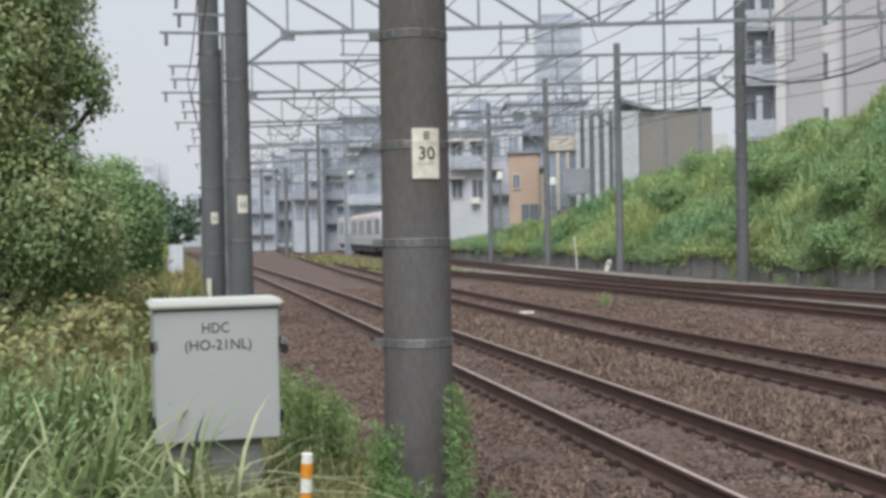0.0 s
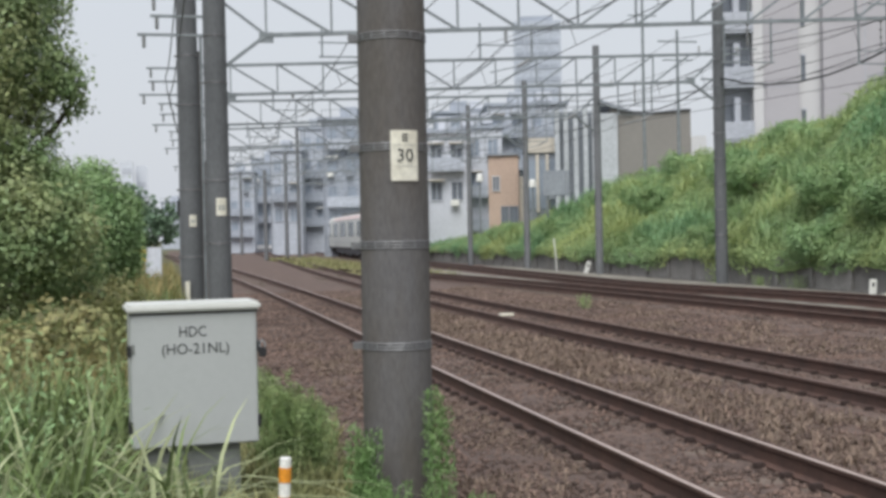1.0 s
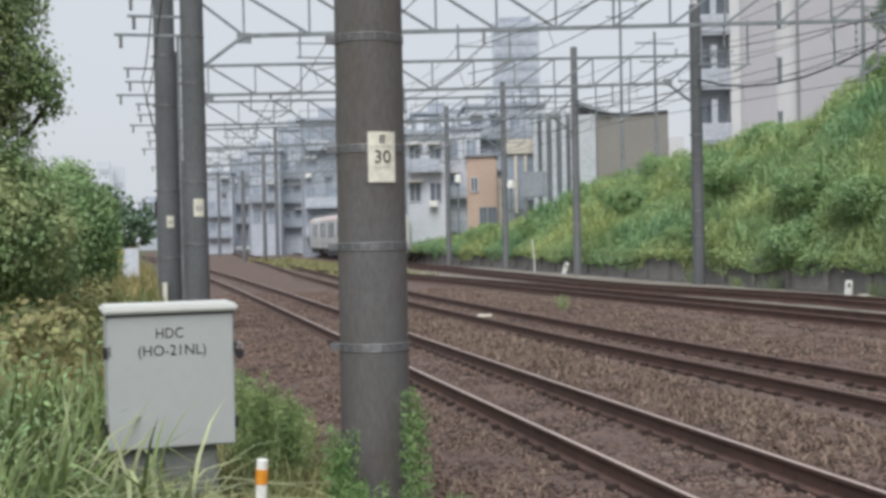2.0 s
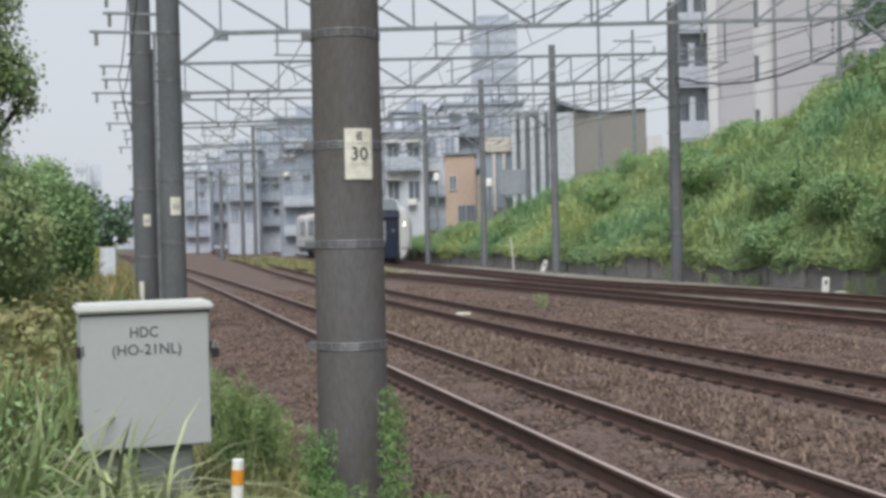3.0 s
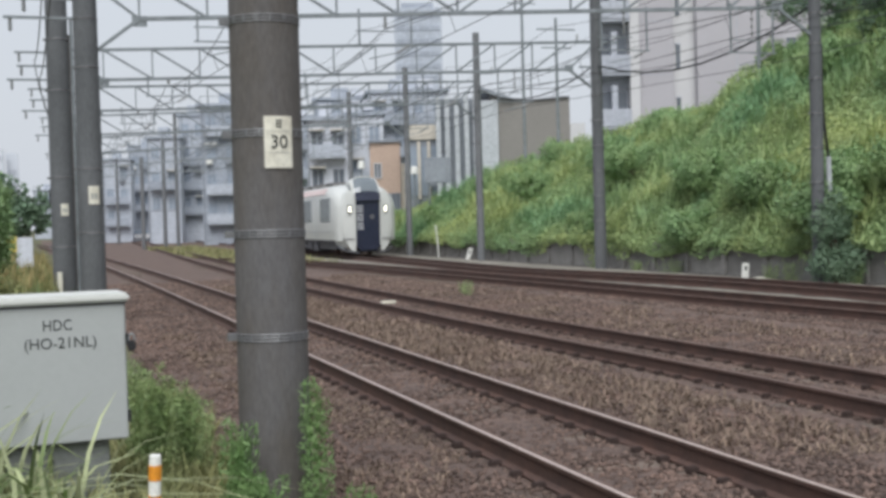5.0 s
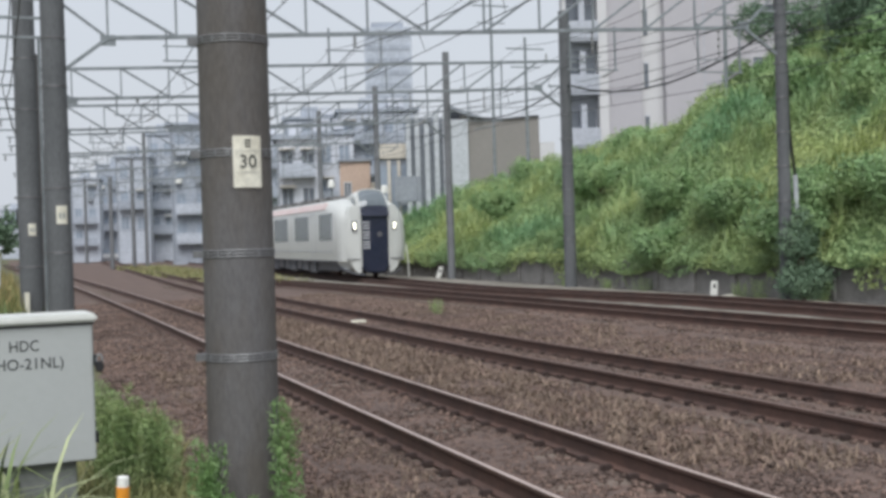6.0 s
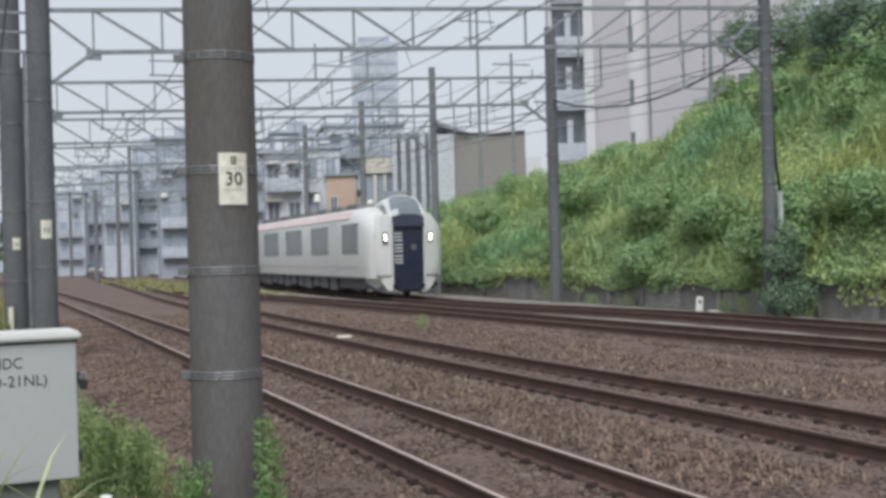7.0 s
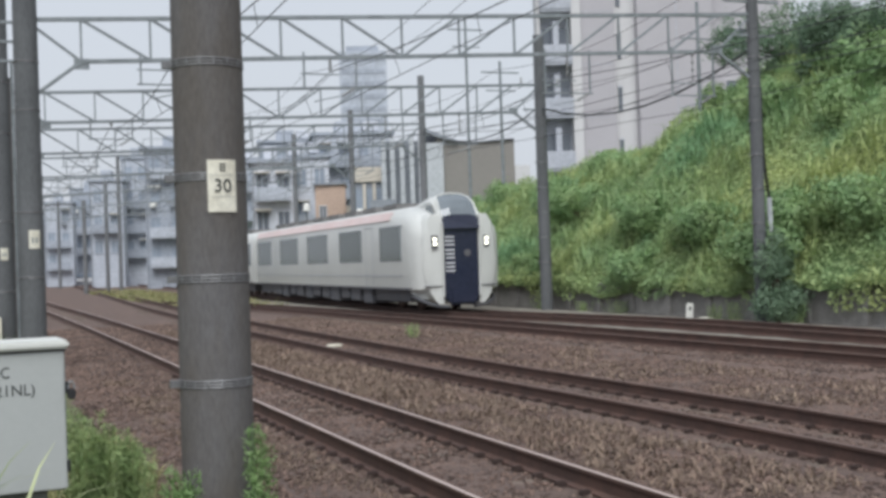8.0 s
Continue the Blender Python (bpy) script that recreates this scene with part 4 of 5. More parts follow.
def shrub(name, blobs, count, size, mat, seed, label, category, trunk=None, group=""):
    """A shrub or tree: stems or a tapered trunk with limbs, and a crown of many leaves."""
    rng = np.random.default_rng(seed)
    base = trunk or (blobs[0][0], blobs[0][1], min(b[2] - b[3] for b in blobs))
    t = thing(name, base, label=label, category=category, group=group)
    local = [(x - base[0], y - base[1], z - base[2], r) for x, y, z, r in blobs]
    g = Geo()
    r0 = 0.05 + 0.03 * max(z for _, _, z, _ in local)
    top = max(local, key=lambda b: b[2])
    g.tube([(0, 0, -0.1), (top[0] * 0.2, top[1] * 0.2, top[2] * 0.4), (top[0] * 0.8, top[1] * 0.8, top[2] * 0.95)], r0, r0 * 0.3, sides=10)
    for x, y, z, r in local:
        g.tube([(x * 0.1, y * 0.1, max(z * 0.35, 0)), (x * 0.55, y * 0.55, z * 0.75), (x, y, z + r * 0.3)], r0 * 0.45, r0 * 0.12, sides=6)
    part("trunk", g, M_BARK, t, smooth=True)
    q = crown_quads(local, count, size, rng)
    part("crown", faces_mesh("crown", q, mat), mat, t)
    return t


def build_trees():
    # the tall tree at the fence: blobs given as (x, height, radius) on a line about 13 m off
    rng = random.Random(3)
    big = [(-1.95, 4.0, .8), (-1.38, 3.6, .42), (-1.05, 3.58, .26), (-0.93, 3.25, .13), (-1.8, 2.9, .65), (-1.55, 2.25, .6), (-1.3, 1.95, .55), (-1.7, 1.7, .65), (-2.4, 3.2, .95), (-1.75, 4.8, .7), (-1.3, 4.35, .3), (-2.8, 4.4, 1.0), (-1.1, 1.55, .45)]
    blobs = [(x, 13.2 + rng.uniform(-0.35, 0.35), z, r) for x, z, r in big]
    shrub("tree", blobs, 82000, 0.06, M_LEAF, 5, "dark green leafy tree with drooping yellowish branch tips", "tree", (-2.3, 13.6, 0.2))
    bush = [(-1.2, 2.65, .52), (-0.82, 2.25, .46), (-1.3, 2.05, .7), (-0.9, 1.75, .52), (-1.75, 2.5, .6), (-2.3, 2.2, .8), (-0.75, 1.45, .4)]
    blobs = [(x, 22.3 + rng.uniform(-0.4, 0.4), z, r) for x, z, r in bush]
    shrub("round_bush", blobs, 44000, 0.075, M_BUSH, 6, "rounded dense green bush beside the line", "bush", (-1.2, 22.6, 0.2))
    far = [(-0.6, 3.6, .9), (0.2, 3.2, .9), (-1.6, 3.8, 1.2), (0.4, 2.3, .8), (-0.7, 2.4, 1.0), (-3.0, 3.6, 1.4)]
    blobs = [(x, 71 + rng.uniform(-0.5, 0.5), z, r) for x, z, r in far]
    shrub("far_tree", blobs, 3600, 0.3, M_DARKLEAF, 7, "distant dark green tree behind the poles", "tree", (-0.6, 71.5, 0.2))
    # low undergrowth between tree and cabinet
    low = [(-2.0, 11.2, .75, .55), (-1.2, 11.6, .6, .5), (-2.7, 11, .9, .7), (-0.7, 12.6, .75, .45), (-0.75, 15.6, .8, .55), (-1.4, 10.2, .55, .45), (-0.55, 10.2, .45, .38)]
    shrub("undergrowth", low, 11000, 0.09, M_OLIVE, 8, "tangled green and brown undergrowth below the trees", "bush", (-1.6, 11.4, 0.15))
    # shrubs on the crest of the bank
    for k, (x, y, z, r, mat, tall) in enumerate(((25.6, 37.0, 7.2, 0.6, M_BUSH, 0), (26.3, 34.5, 9.0, 1.3, M_DARKLEAF, 0), (24.6, 41.0, 5.5, .6, M_BUSH, 0), (25.6, 46.0, 6.2, .8, M_BUSH, 0), (24.8, 53.5, 4.7, .9, M_BUSH, 0), (23.5, 60.0, 4.2, .9, M_BUSH, 0), (21.5, 40.5, 4.3, .9, M_BUSH, 0), (20.0, 33.0, 3.1, .8, M_BUSH, 0), (19.4, 28.5, 2.5, .7, M_BUSH, 0), (21.5, 50.0, 3.5, .9, M_BUSH, 0), (19.8, 58.0, 2.2, .8, M_BUSH, 0), (19.5, 66.0, 1.7, .8, M_BUSH, 0), (23.4, 30.6, 5.6, .7, M_BUSH, 0), (19.2, 24.6, 2.0, .7, M_BUSH, 0), (18.4, 24.4, 1.7, .75, M_BUSH, 0), (18.4, 38.5, 1.4, .6, M_BUSH, 0), (18.4, 31.0, 1.3, .6, M_BUSH, 0), (25.0, 29.6, 7.2, .8, M_BUSH, 0), (24.6, 27.2, 7.4, 1.0, M_BUSH, 0), (19.5, 22.2, 2.6, .8, M_BUSH, 0))):
        r2 = random.Random(k)
        blobs = [(x + r2.uniform(-1.3, 1.3) * r, y + r2.uniform(-1.6, 1.6) * r, slope_height(x, y) + (z - slope_height(x, y)) * 0.3 + r2.uniform(-0.2, 0.35) * r, r * r2.uniform(0.45, 0.8)) for _ in range(8)]
        shrub("slope_shrub", blobs, 9500, 0.10, mat, 20 + k, "dark green shrub growing on the bank" if mat is M_DARKLEAF else "leafy green shrub growing on the bank", "shrub", (x, y, slope_height(x, y) - 0.35), "shrubs on the bank")

    # taller dark bushes and trees along the top of the bank, close to the nearest mast
    for k, (x, y, z, r, mat) in enumerate(((25.4, 35.2, 6.9, 0.9, M_BUSH), (25.1, 32.6, 7.1, 0.9, M_BUSH), (24.2, 30.4, 6.2, 0.9, M_BUSH), (24.7, 29.2, 7.7, 1.0, M_DARKLEAF), (24.9, 28.0, 8.3, 1.0, M_DARKLEAF), (23.7, 28.0, 6.1, 0.9, M_BUSH), (23.1, 26.0, 5.3, 0.9, M_BUSH))):
        r2 = random.Random(60 + k)
        blobs = [(x + r2.uniform(-1.1, 1.1) * r, y + r2.uniform(-1.3, 1.3) * r, z + r2.uniform(-0.7, 0.55) * r, r * r2.uniform(0.35, 0.7)) for _ in range(10)]
        shrub("crest_bush", blobs, 10500, 0.095, mat, 70 + k, "dark green bush at the top of the bank" if mat is M_DARKLEAF else "leafy green bush high on the bank", "shrub", (x, y, slope_height(x, y) - 0.4), "bushes along the crest")
    vine = [(17.2, 23.25, 0.5, .38), (17.55, 23.4, 0.9, .42), (17.2, 23.3, 1.4, .34), (17.45, 23.4, 1.9, .30), (17.7, 23.6, 1.5, .4), (17.8, 23.2, 0.5, .4)]
    shrub("climbing_vine", vine, 9500, 0.07, M_DARKLEAF, 90, "dark green creeper climbing the foot of a mast", "climbing plant", (17.5, 23.3, 0.0))


def build_weeds():
    rng = np.random.default_rng(9)

    def scatter(n, x0, x1, y0, y1, keep=lambda x, y: True):
        out = []
        while len(out) < n:
            x, y = x0 + (x1 - x0) * rng.random(), y0 + (y1 - y0) * rng.random()
            if keep(x, y):
                out.append((x, y, bank(x, y) - 0.02))
        return np.array(out)

    front = np.random.default_rng(2)
    away = lambda x, y: not (-0.36 < x < 0.55 and 6.75 < y < 7.5)  # noqa: E731
    field = lambda x, y: away(x, y) and (y > 7.0 or x < -0.45 or front.random() < 0.12) and x < 0.22 + 0.2 * noise.noise((y * 1.3, 0, 0))  # noqa: E731
    ob = new("tall_grass", blades_mesh("tall_grass", scatter(2300, -2.6, 0.1, 4.3, 7.0, field), 0.74, 0.027, rng, M_GRASS, 0.95))
    tagged(ob, "tall pale green grass with long arching blades", "grass", kind="stuff")
    ob = new("tall_grass", blades_mesh("tall_grass", scatter(2600, -3.0, -0.3, 7.0, 9.6, field), 0.8, 0.024, rng, M_GRASS, 0.85))
    tagged(ob, "tall pale green grass behind the cabinet", "grass", kind="stuff")
    ob = new("short_grass", blades_mesh("short_grass", scatter(12000, -0.4, 2.0, 4.2, 13.0, lambda x, y: away(x, y) and x < 1.6 - 0.02 * y + 0.3 * noise.noise((3, y * 0.7, 0)) + 0.15 * noise.noise((0, y * 2, 0))), 0.30, 0.012, rng, M_OLIVE, 0.7))
    tagged(ob, "short yellowish green grass at the foot of the cabinet", "grass", kind="stuff")
    ob = new("seeding_grass", blades_mesh("seeding_grass", scatter(420, -2.2, 0.2, 4.6, 7.2, away), 0.9, 0.026, rng, M_PALE, 1.25))
    tagged(ob, "pale seeding grass stems arching over the green", "grass", kind="stuff")
    ob = new("broad_weeds", faces_mesh("broad_weeds", leaf_quads(scatter(2600, -3.0, -0.35, 5.5, 10.5, away) + np.array([0, 0, 0.42]) + rng.normal(0, 0.16, (2600, 3)), np.tile([0.0, -0.5, 0.8], (2600, 1)), 0.06, rng, 0.3, 0.18), M_BUSH))
    tagged(ob, "broad-leaved green weeds among the grass", "weeds", kind="stuff")
    ob = new("rusty_tufts", blades_mesh("rusty_tufts", scatter(9000, 4.75, 6.1, 7.0, 34.0, lambda x, y: noise.noise((x * 1.5, y * 0.8, 17)) > -0.3) + np.array([0, 0, 0.08]), 0.15, 0.022, rng, M_RUST, 1.1))
    tagged(ob, "rust-brown dry tufts in the ballast between two tracks", "weeds", kind="stuff")
    ob = new("rusty_tufts", blades_mesh("rusty_tufts", scatter(5000, 8.2, 11.6, 11.0, 40.0, lambda x, y: noise.noise((x * 0.9, y * 0.6, 27)) > 0.0) + np.array([0, 0, 0.03]), 0.13, 0.03, rng, M_RUST, 1.1))
    tagged(ob, "brown dry tufts scattered over the wide gap between tracks", "weeds", kind="stuff")
    ob = new("dry_tufts", blades_mesh("dry_tufts", scatter(3000, 1.9, 2.95, 6.0, 20.0, lambda x, y: noise.noise((x * 2.0, y * 1.1, 37)) > 0.0) + np.array([0, 0, 0.07]), 0.10, 0.02, rng, M_RUST, 1.1))
    tagged(ob, "rust-brown dry tufts in the ballast beside the near rail", "weeds", kind="stuff")
    ob = new("track_grass", blades_mesh("track_grass", scatter(4200, 8.6, 12.6, 50.0, 100.0), 0.45, 0.05, rng, M_OLIVE, 0.6))
    tagged(ob, "low olive grass between the distant tracks", "grass", kind="stuff")
    ob = new("dry_weeds", blades_mesh("dry_weeds", scatter(6000, -4.0, -0.2, 8.8, 14.0), 0.62, 0.014, rng, M_DRY, 0.45))
    tagged(ob, "brown and ochre dry weeds below the trees", "weeds", kind="stuff")
    ob = new("verge_grass", blades_mesh("verge_grass", scatter(6500, -3.0, 1.0, 13.0, 42.0), 0.55, 0.022, rng, M_GRASS, 0.5))
    tagged(ob, "green grass along the verge of the line", "grass", kind="stuff")
    ob = new("verge_weeds", blades_mesh("verge_weeds", scatter(2600, -2.0, 0.6, 26.0, 60.0), 0.8, 0.03, rng, M_DRY, 0.4))
    tagged(ob, "straw-coloured weeds along the verge", "weeds", kind="stuff")

    def feathery(name, x, y, height, spread, stems, leaves, label, seed):
        """A clump of upright stems with many narrow leaves."""
        mat = M_POLEWEED if name == "tall_weed" else M_WEED
        r = np.random.default_rng(seed)
        t = thing(name, (x, y, bank(x, y)), label=label, category="weed", group="weeds by the pole")
        g, pts, out = Geo(), [], []
        for _ in range(stems):
            fx, fy = r.normal(0, spread * 0.45, 2)
            h = height * r.uniform(0.72, 1.05)
            g.tube([(fx * 0.5, fy * 0.5, -0.03), (fx * 0.8, fy * 0.8, h * 0.5), (fx, fy, h)], 0.006, 0.002, sides=5)
            for _ in range(leaves):
                u = r.uniform(0.08, 1.0)
                a = r.uniform(0, 2 * math.pi)
                reach = 0.06 * (1.15 - u) + 0.02
                pts.append((fx * (0.5 + u * 0.5) + math.cos(a) * reach, fy * (0.5 + u * 0.5) + math.sin(a) * reach, h * u + 0.02))
                out.append((math.cos(a) * 0.5, math.sin(a) * 0.5, 0.8))
        tagged(part("foliage", g, mat, t), kind="stuff")
        part("leaves", faces_mesh("leaves", leaf_quads(np.array(pts), np.array(out), 0.06, r, -0.5, 0.08), mat), mat, t)

    feathery("tall_weed", 1.06, 6.78, 0.68, 0.11, 9, 240, "bright green feathery weed at the foot of the pole", 1)
    feathery("tall_weed", 1.55, 6.84, 0.88, 0.05, 5, 260, "tall feathery weed against the concrete pole", 2)
    feathery("tall_weed", 1.16, 6.60, 0.42, 0.12, 8, 160, "bright green feathery weed at the foot of the pole", 3)
    feathery("tall_weed", 1.75, 6.6, 0.28, 0.14, 6, 60, "low green weed growing in the ballast", 4)
    feathery("leafy_weed", 0.72, 8.3, 0.75, 0.30, 24, 200, "loose green weed clump behind the cabinet", 5)
    feathery("leafy_weed", 0.98, 8.6, 0.6, 0.24, 18, 170, "loose green weed clump behind the cabinet", 6)
    for k, (x, y, h) in enumerate(((17.75, 31.2, 0.5), (17.8, 33.6, 0.4), (17.7, 25.4, 0.6), (17.75, 26.2, 0.5), (17.8, 36.5, 0.4), (17.7, 23.0, 0.6))):
        feathery("wall_weed", x, y, h, 0.45, 14, 60, "loose green weeds at the foot of the wall", 30 + k)
    feathery("ballast_weed", 9.6, 26.5, 0.42, 0.3, 8, 30, "small green weed between the tracks", 7)
    feathery("ballast_weed", 9.9, 27.2, 0.35, 0.3, 7, 30, "small green weed between the tracks", 8)


def build_stones():
    """Loose ballast stones near the camera, each an uneven lump."""
    rng = np.random.default_rng(12)
    n = 95000
    x, y = 1.3 + 10.9 * rng.random(n), 4.5 + 34 * rng.random(n) ** 1.6
    for c in (3.72, 6.95):
        for s in (-0.566, 0.566):
            x = np.where(np.abs(x - c - s) < 0.085, x + 0.2, x)
    s = rng.uniform(0.013, 0.031, n) * (1 + np.maximum(y - 12, 0) * 0.03)
    oct_v = np.array([(1, 0, 0), (0, 1, 0), (-1, 0, 0), (0, -1, 0), (0, 0, 1), (0, 0, -1)], float)
    oct_f = np.array([(0, 1, 4), (1, 2, 4), (2, 3, 4), (3, 0, 4), (1, 0, 5), (2, 1, 5), (3, 2, 5), (0, 3, 5)])
    a = rng.uniform(0, 2 * math.pi, n)
    v = oct_v[None] * (s[:, None] * rng.uniform(0.6, 1.25, (n, 1)))[..., None] * rng.uniform(0.6, 1.3, (n, 6, 1))
    v[..., 2] *= 0.75
    ca, sa = np.cos(a)[:, None], np.sin(a)[:, None]
    v = np.stack([v[..., 0] * ca - v[..., 1] * sa, v[..., 0] * sa + v[..., 1] * ca, v[..., 2]], -1)
    edge = np.minimum((x - 1.2) / 1.3, 1.0)
    z = -0.065 + 0.065 * edge + np.where((x > 8.4) & (x < 11.3), -0.05, 0) + s * 0.35
    v += np.stack([x, y, z], 1)[:, None]
    faces = (np.arange(n)[:, None, None] * 6 + oct_f[None]).reshape(-1, 3)
    me = bpy.data.meshes.new("ballast_stones")
    me.vertices.add(n * 6), me.loops.add(len(faces) * 3), me.polygons.add(len(faces))
    me.vertices.foreach_set("co", v.astype(np.float32).ravel())
    me.loops.foreach_set("vertex_index", faces.astype(np.int32).ravel())
    me.polygons.foreach_set("loop_start", np.arange(0, len(faces) * 3, 3, dtype=np.int32))
    me.polygons.foreach_set("loop_total", np.full(len(faces), 3, dtype=np.int32))
    me.update(calc_edges=True)
    me.materials.append(M_STONE)
    tagged(new("ballast_stones", me), "loose rust-brown crushed stones between the rails", "stones", kind="stuff")


# ---- retaining wall ----
def build_wall():
    wall = thing("retaining_wall", (18.1, 0, 0), label="low dark stained concrete retaining wall below the bank", category="wall", kind="structure")
    part("footing", Geo().box(-0.05, 8, -0.1, 0.35, 92, 0.06), M_WALL, wall)
    panel = Geo().box(0, 0.01, 0, 0.2, 1.99, 0.80, chamfer=0.02).mesh("panel", M_WALL)
    post = Geo().box(-0.07, -0.11, 0, 0.12, 0.11, 0.9, chamfer=0.02).mesh("post", M_WALL)
    for k in range(41):
        y = 9 + 2.0 * k
        for name, me in (("panel", panel), ("post", post)):
            o = new(name, me)
            o.parent, o.location = wall, (0, y, 0)
    return wall


# ---- buildings ----
def window(parent, x0, z0, x1, z1, y=0.0, mat=None, frame_mat=None, sill=True):
    """A window let into a facade that faces -y at y: pane behind a frame."""
    win = part("window", Geo().box(x0, y - 0.02, z0, x1, y + 0.1, z1), mat or M_PANE, parent)
    g = Geo()
    t = 0.06
    g.box(x0 - t, y - 0.07, z0 - t, x1 + t, y - 0.005, z0).box(x0 - t, y - 0.07, z1, x1 + t, y - 0.005, z1 + t)
    g.box(x0 - t, y - 0.07, z0, x0, y - 0.005, z1).box(x1, y - 0.07, z0, x1 + t, y - 0.005, z1)
    g.box((x0 + x1) / 2 - 0.025, y - 0.05, z0, (x0 + x1) / 2 + 0.025, y - 0.021, z1)
    part("window_frame", g, frame_mat or M_APTLIGHT, win)
    return win


def build_apartments():
    a = thing("apartment_block", (32.3, 68.4, 0), -17.5, "tall pale grey apartment block with recessed balconies behind the bank", "building")
    # local x runs along the facade, facing -y
    part("balcony_back", Geo().box(1.3, 0.6, 0, 3.25, 2.5, 34), M_SHADE, a)
    part("side_pier", Geo().box(1.15, 0.1, 0, 1.35, 1.4, 34, chamfer=0.03), M_APTLIGHT, a)
    part("corner_pier", Geo().box(3.25, -0.25, 0, 3.85, 9, 36, chamfer=0.03), M_APTLIGHT, a)
    part("wall", Geo().box(3.85, 0.0, 0, 6.0, 9, 36), M_APT, a)
    part("link_wall", Geo().box(6.0, 0.5, 0, 7.4, 9, 35), M_APTLIGHT, a)
    part("wing_wall", Geo().box(7.4, -0.3, 0, 12.2, 9, 36, chamfer=0.03), M_APT, a)
    part("wing_wall", Geo().box(12.2, 0.6, 0, 17.5, 9, 34), M_APT, a)
    part("seam", Geo().box(9.85, -0.315, 0, 9.9, -0.302, 36), M_SHADE, a)
    for z in np.arange(6.99, 33, 3.31):
        b = part("balcony", Geo().box(1.35, -0.35, z, 3.25, 0.6, z + 0.18).box(1.35, -0.4, z + 0.18, 3.25, -0.3, z + 1.25), M_SHADE, a, "blue-grey balcony panel")
        part("balcony_screen", Geo().box(2.1, -0.3, z + 1.25, 2.45, 0.5, z + 2.7), M_SHADE, b)
        part("balcony_window", Geo().box(1.5, 0.52, z + 0.3, 3.15, 0.62, z + 2.4), M_PANE, b)
        part("slit_window", Geo().box(6.25, 0.44, z + 0.4, 6.5, 0.53, z + 1.9), M_PANE, a)
        part("slit_frame", Geo().box(6.2, 0.42, z + 1.9, 6.55, 0.5, z + 1.98), M_SHADE, a)
        part("floor_joint", Geo().box(3.9, -0.012, z, 5.95, -0.002, z + 0.03), M_SHADE, a)
        window(a, 13.2, z + 0.8, 14.6, z + 2.2, 0.6)


def build_tower():
    t = thing("distant_tower", (46.0, 143.0, 0), -17.5, "distant hazy blue-grey high-rise tower", "tower block")
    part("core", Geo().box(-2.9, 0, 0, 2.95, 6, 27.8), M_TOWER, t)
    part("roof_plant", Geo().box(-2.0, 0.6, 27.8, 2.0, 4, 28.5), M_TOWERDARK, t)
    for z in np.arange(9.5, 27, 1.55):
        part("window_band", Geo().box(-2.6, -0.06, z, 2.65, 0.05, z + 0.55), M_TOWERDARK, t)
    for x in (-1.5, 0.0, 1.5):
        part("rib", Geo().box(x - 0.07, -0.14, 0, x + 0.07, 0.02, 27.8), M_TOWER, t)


def build_hall():
    h = thing("taupe_hall", (25.2, 65.0, 0), -17.5, "taupe industrial hall with a ribbed silver-grey front", "building")
    # curved eaves of the clad hall
    pts = [(0.0, 8.75), (0.6, 8.55), (1.3, 8.40), (2.2, 8.36), (3.2, 8.42), (4.1, 8.5), (4.45, 8.5)]
    vs = [(x, y, z) for y in (-0.6, 8.0) for x, z in pts] + [(x, y, 0.0) for y in (-0.6, 8.0) for x, _ in pts]
    n = len(pts)
    fs = [(k, k + 1, 2 * n + k + 1, 2 * n + k) for k in range(n - 1)] + [(n + k, n + k + 1, 3 * n + k + 1, 3 * n + k) for k in range(n - 1)]
    fs += [(k, k + 1, n + k + 1, n + k) for k in range(n - 1)] + [(0, n, 3 * n, 2 * n), (n - 1, 2 * n - 1, 4 * n - 1, 3 * n - 1)]
    part("clad_wall", Geo().add(vs, fs), M_TAUPE, h)
    g = Geo()
    g.tube([(x, -0.65, z) for x, z in pts], 0.06, sides=6)
    part("eaves_trim", g, M_UNDER, h, "dark eaves trim")
    part("lean_to_roof", Geo().add([(-0.75, -0.9, 9.25), (1.2, -0.9, 8.5), (1.2, 4, 8.5), (-0.75, 4, 9.25), (-0.75, -0.9, 8.95), (1.2, -0.9, 8.4), (1.2, 4, 8.4), (-0.75, 4, 8.95)], [(0, 1, 2, 3), (4, 5, 6, 7), (0, 1, 5, 4), (1, 2, 6, 5), (2, 3, 7, 6), (3, 0, 4, 7)]), M_FINGAP, h, "dark sloping roof")
    part("pale_end_wall", Geo().box(-1.0, -0.85, 0, 0.35, 6, 8.4), M_FIN, h)
    part("ribbed_wall", Geo().box(-3.1, -0.2, 0, -1.0, 6, 8.6), M_FINGAP, h)
    for x in (-3.05, -2.55, -2.0, -1.45, -0.95):
        part("fin", Geo().box(x - 0.12, -0.75, 0, x + 0.14, -0.2, 8.75, chamfer=0.02), M_FIN, h, "silver-grey vertical fin")
    part("end_pier", Geo().box(4.45, -0.7, 0, 5.3, 6, 7.0), M_APTLIGHT, h)


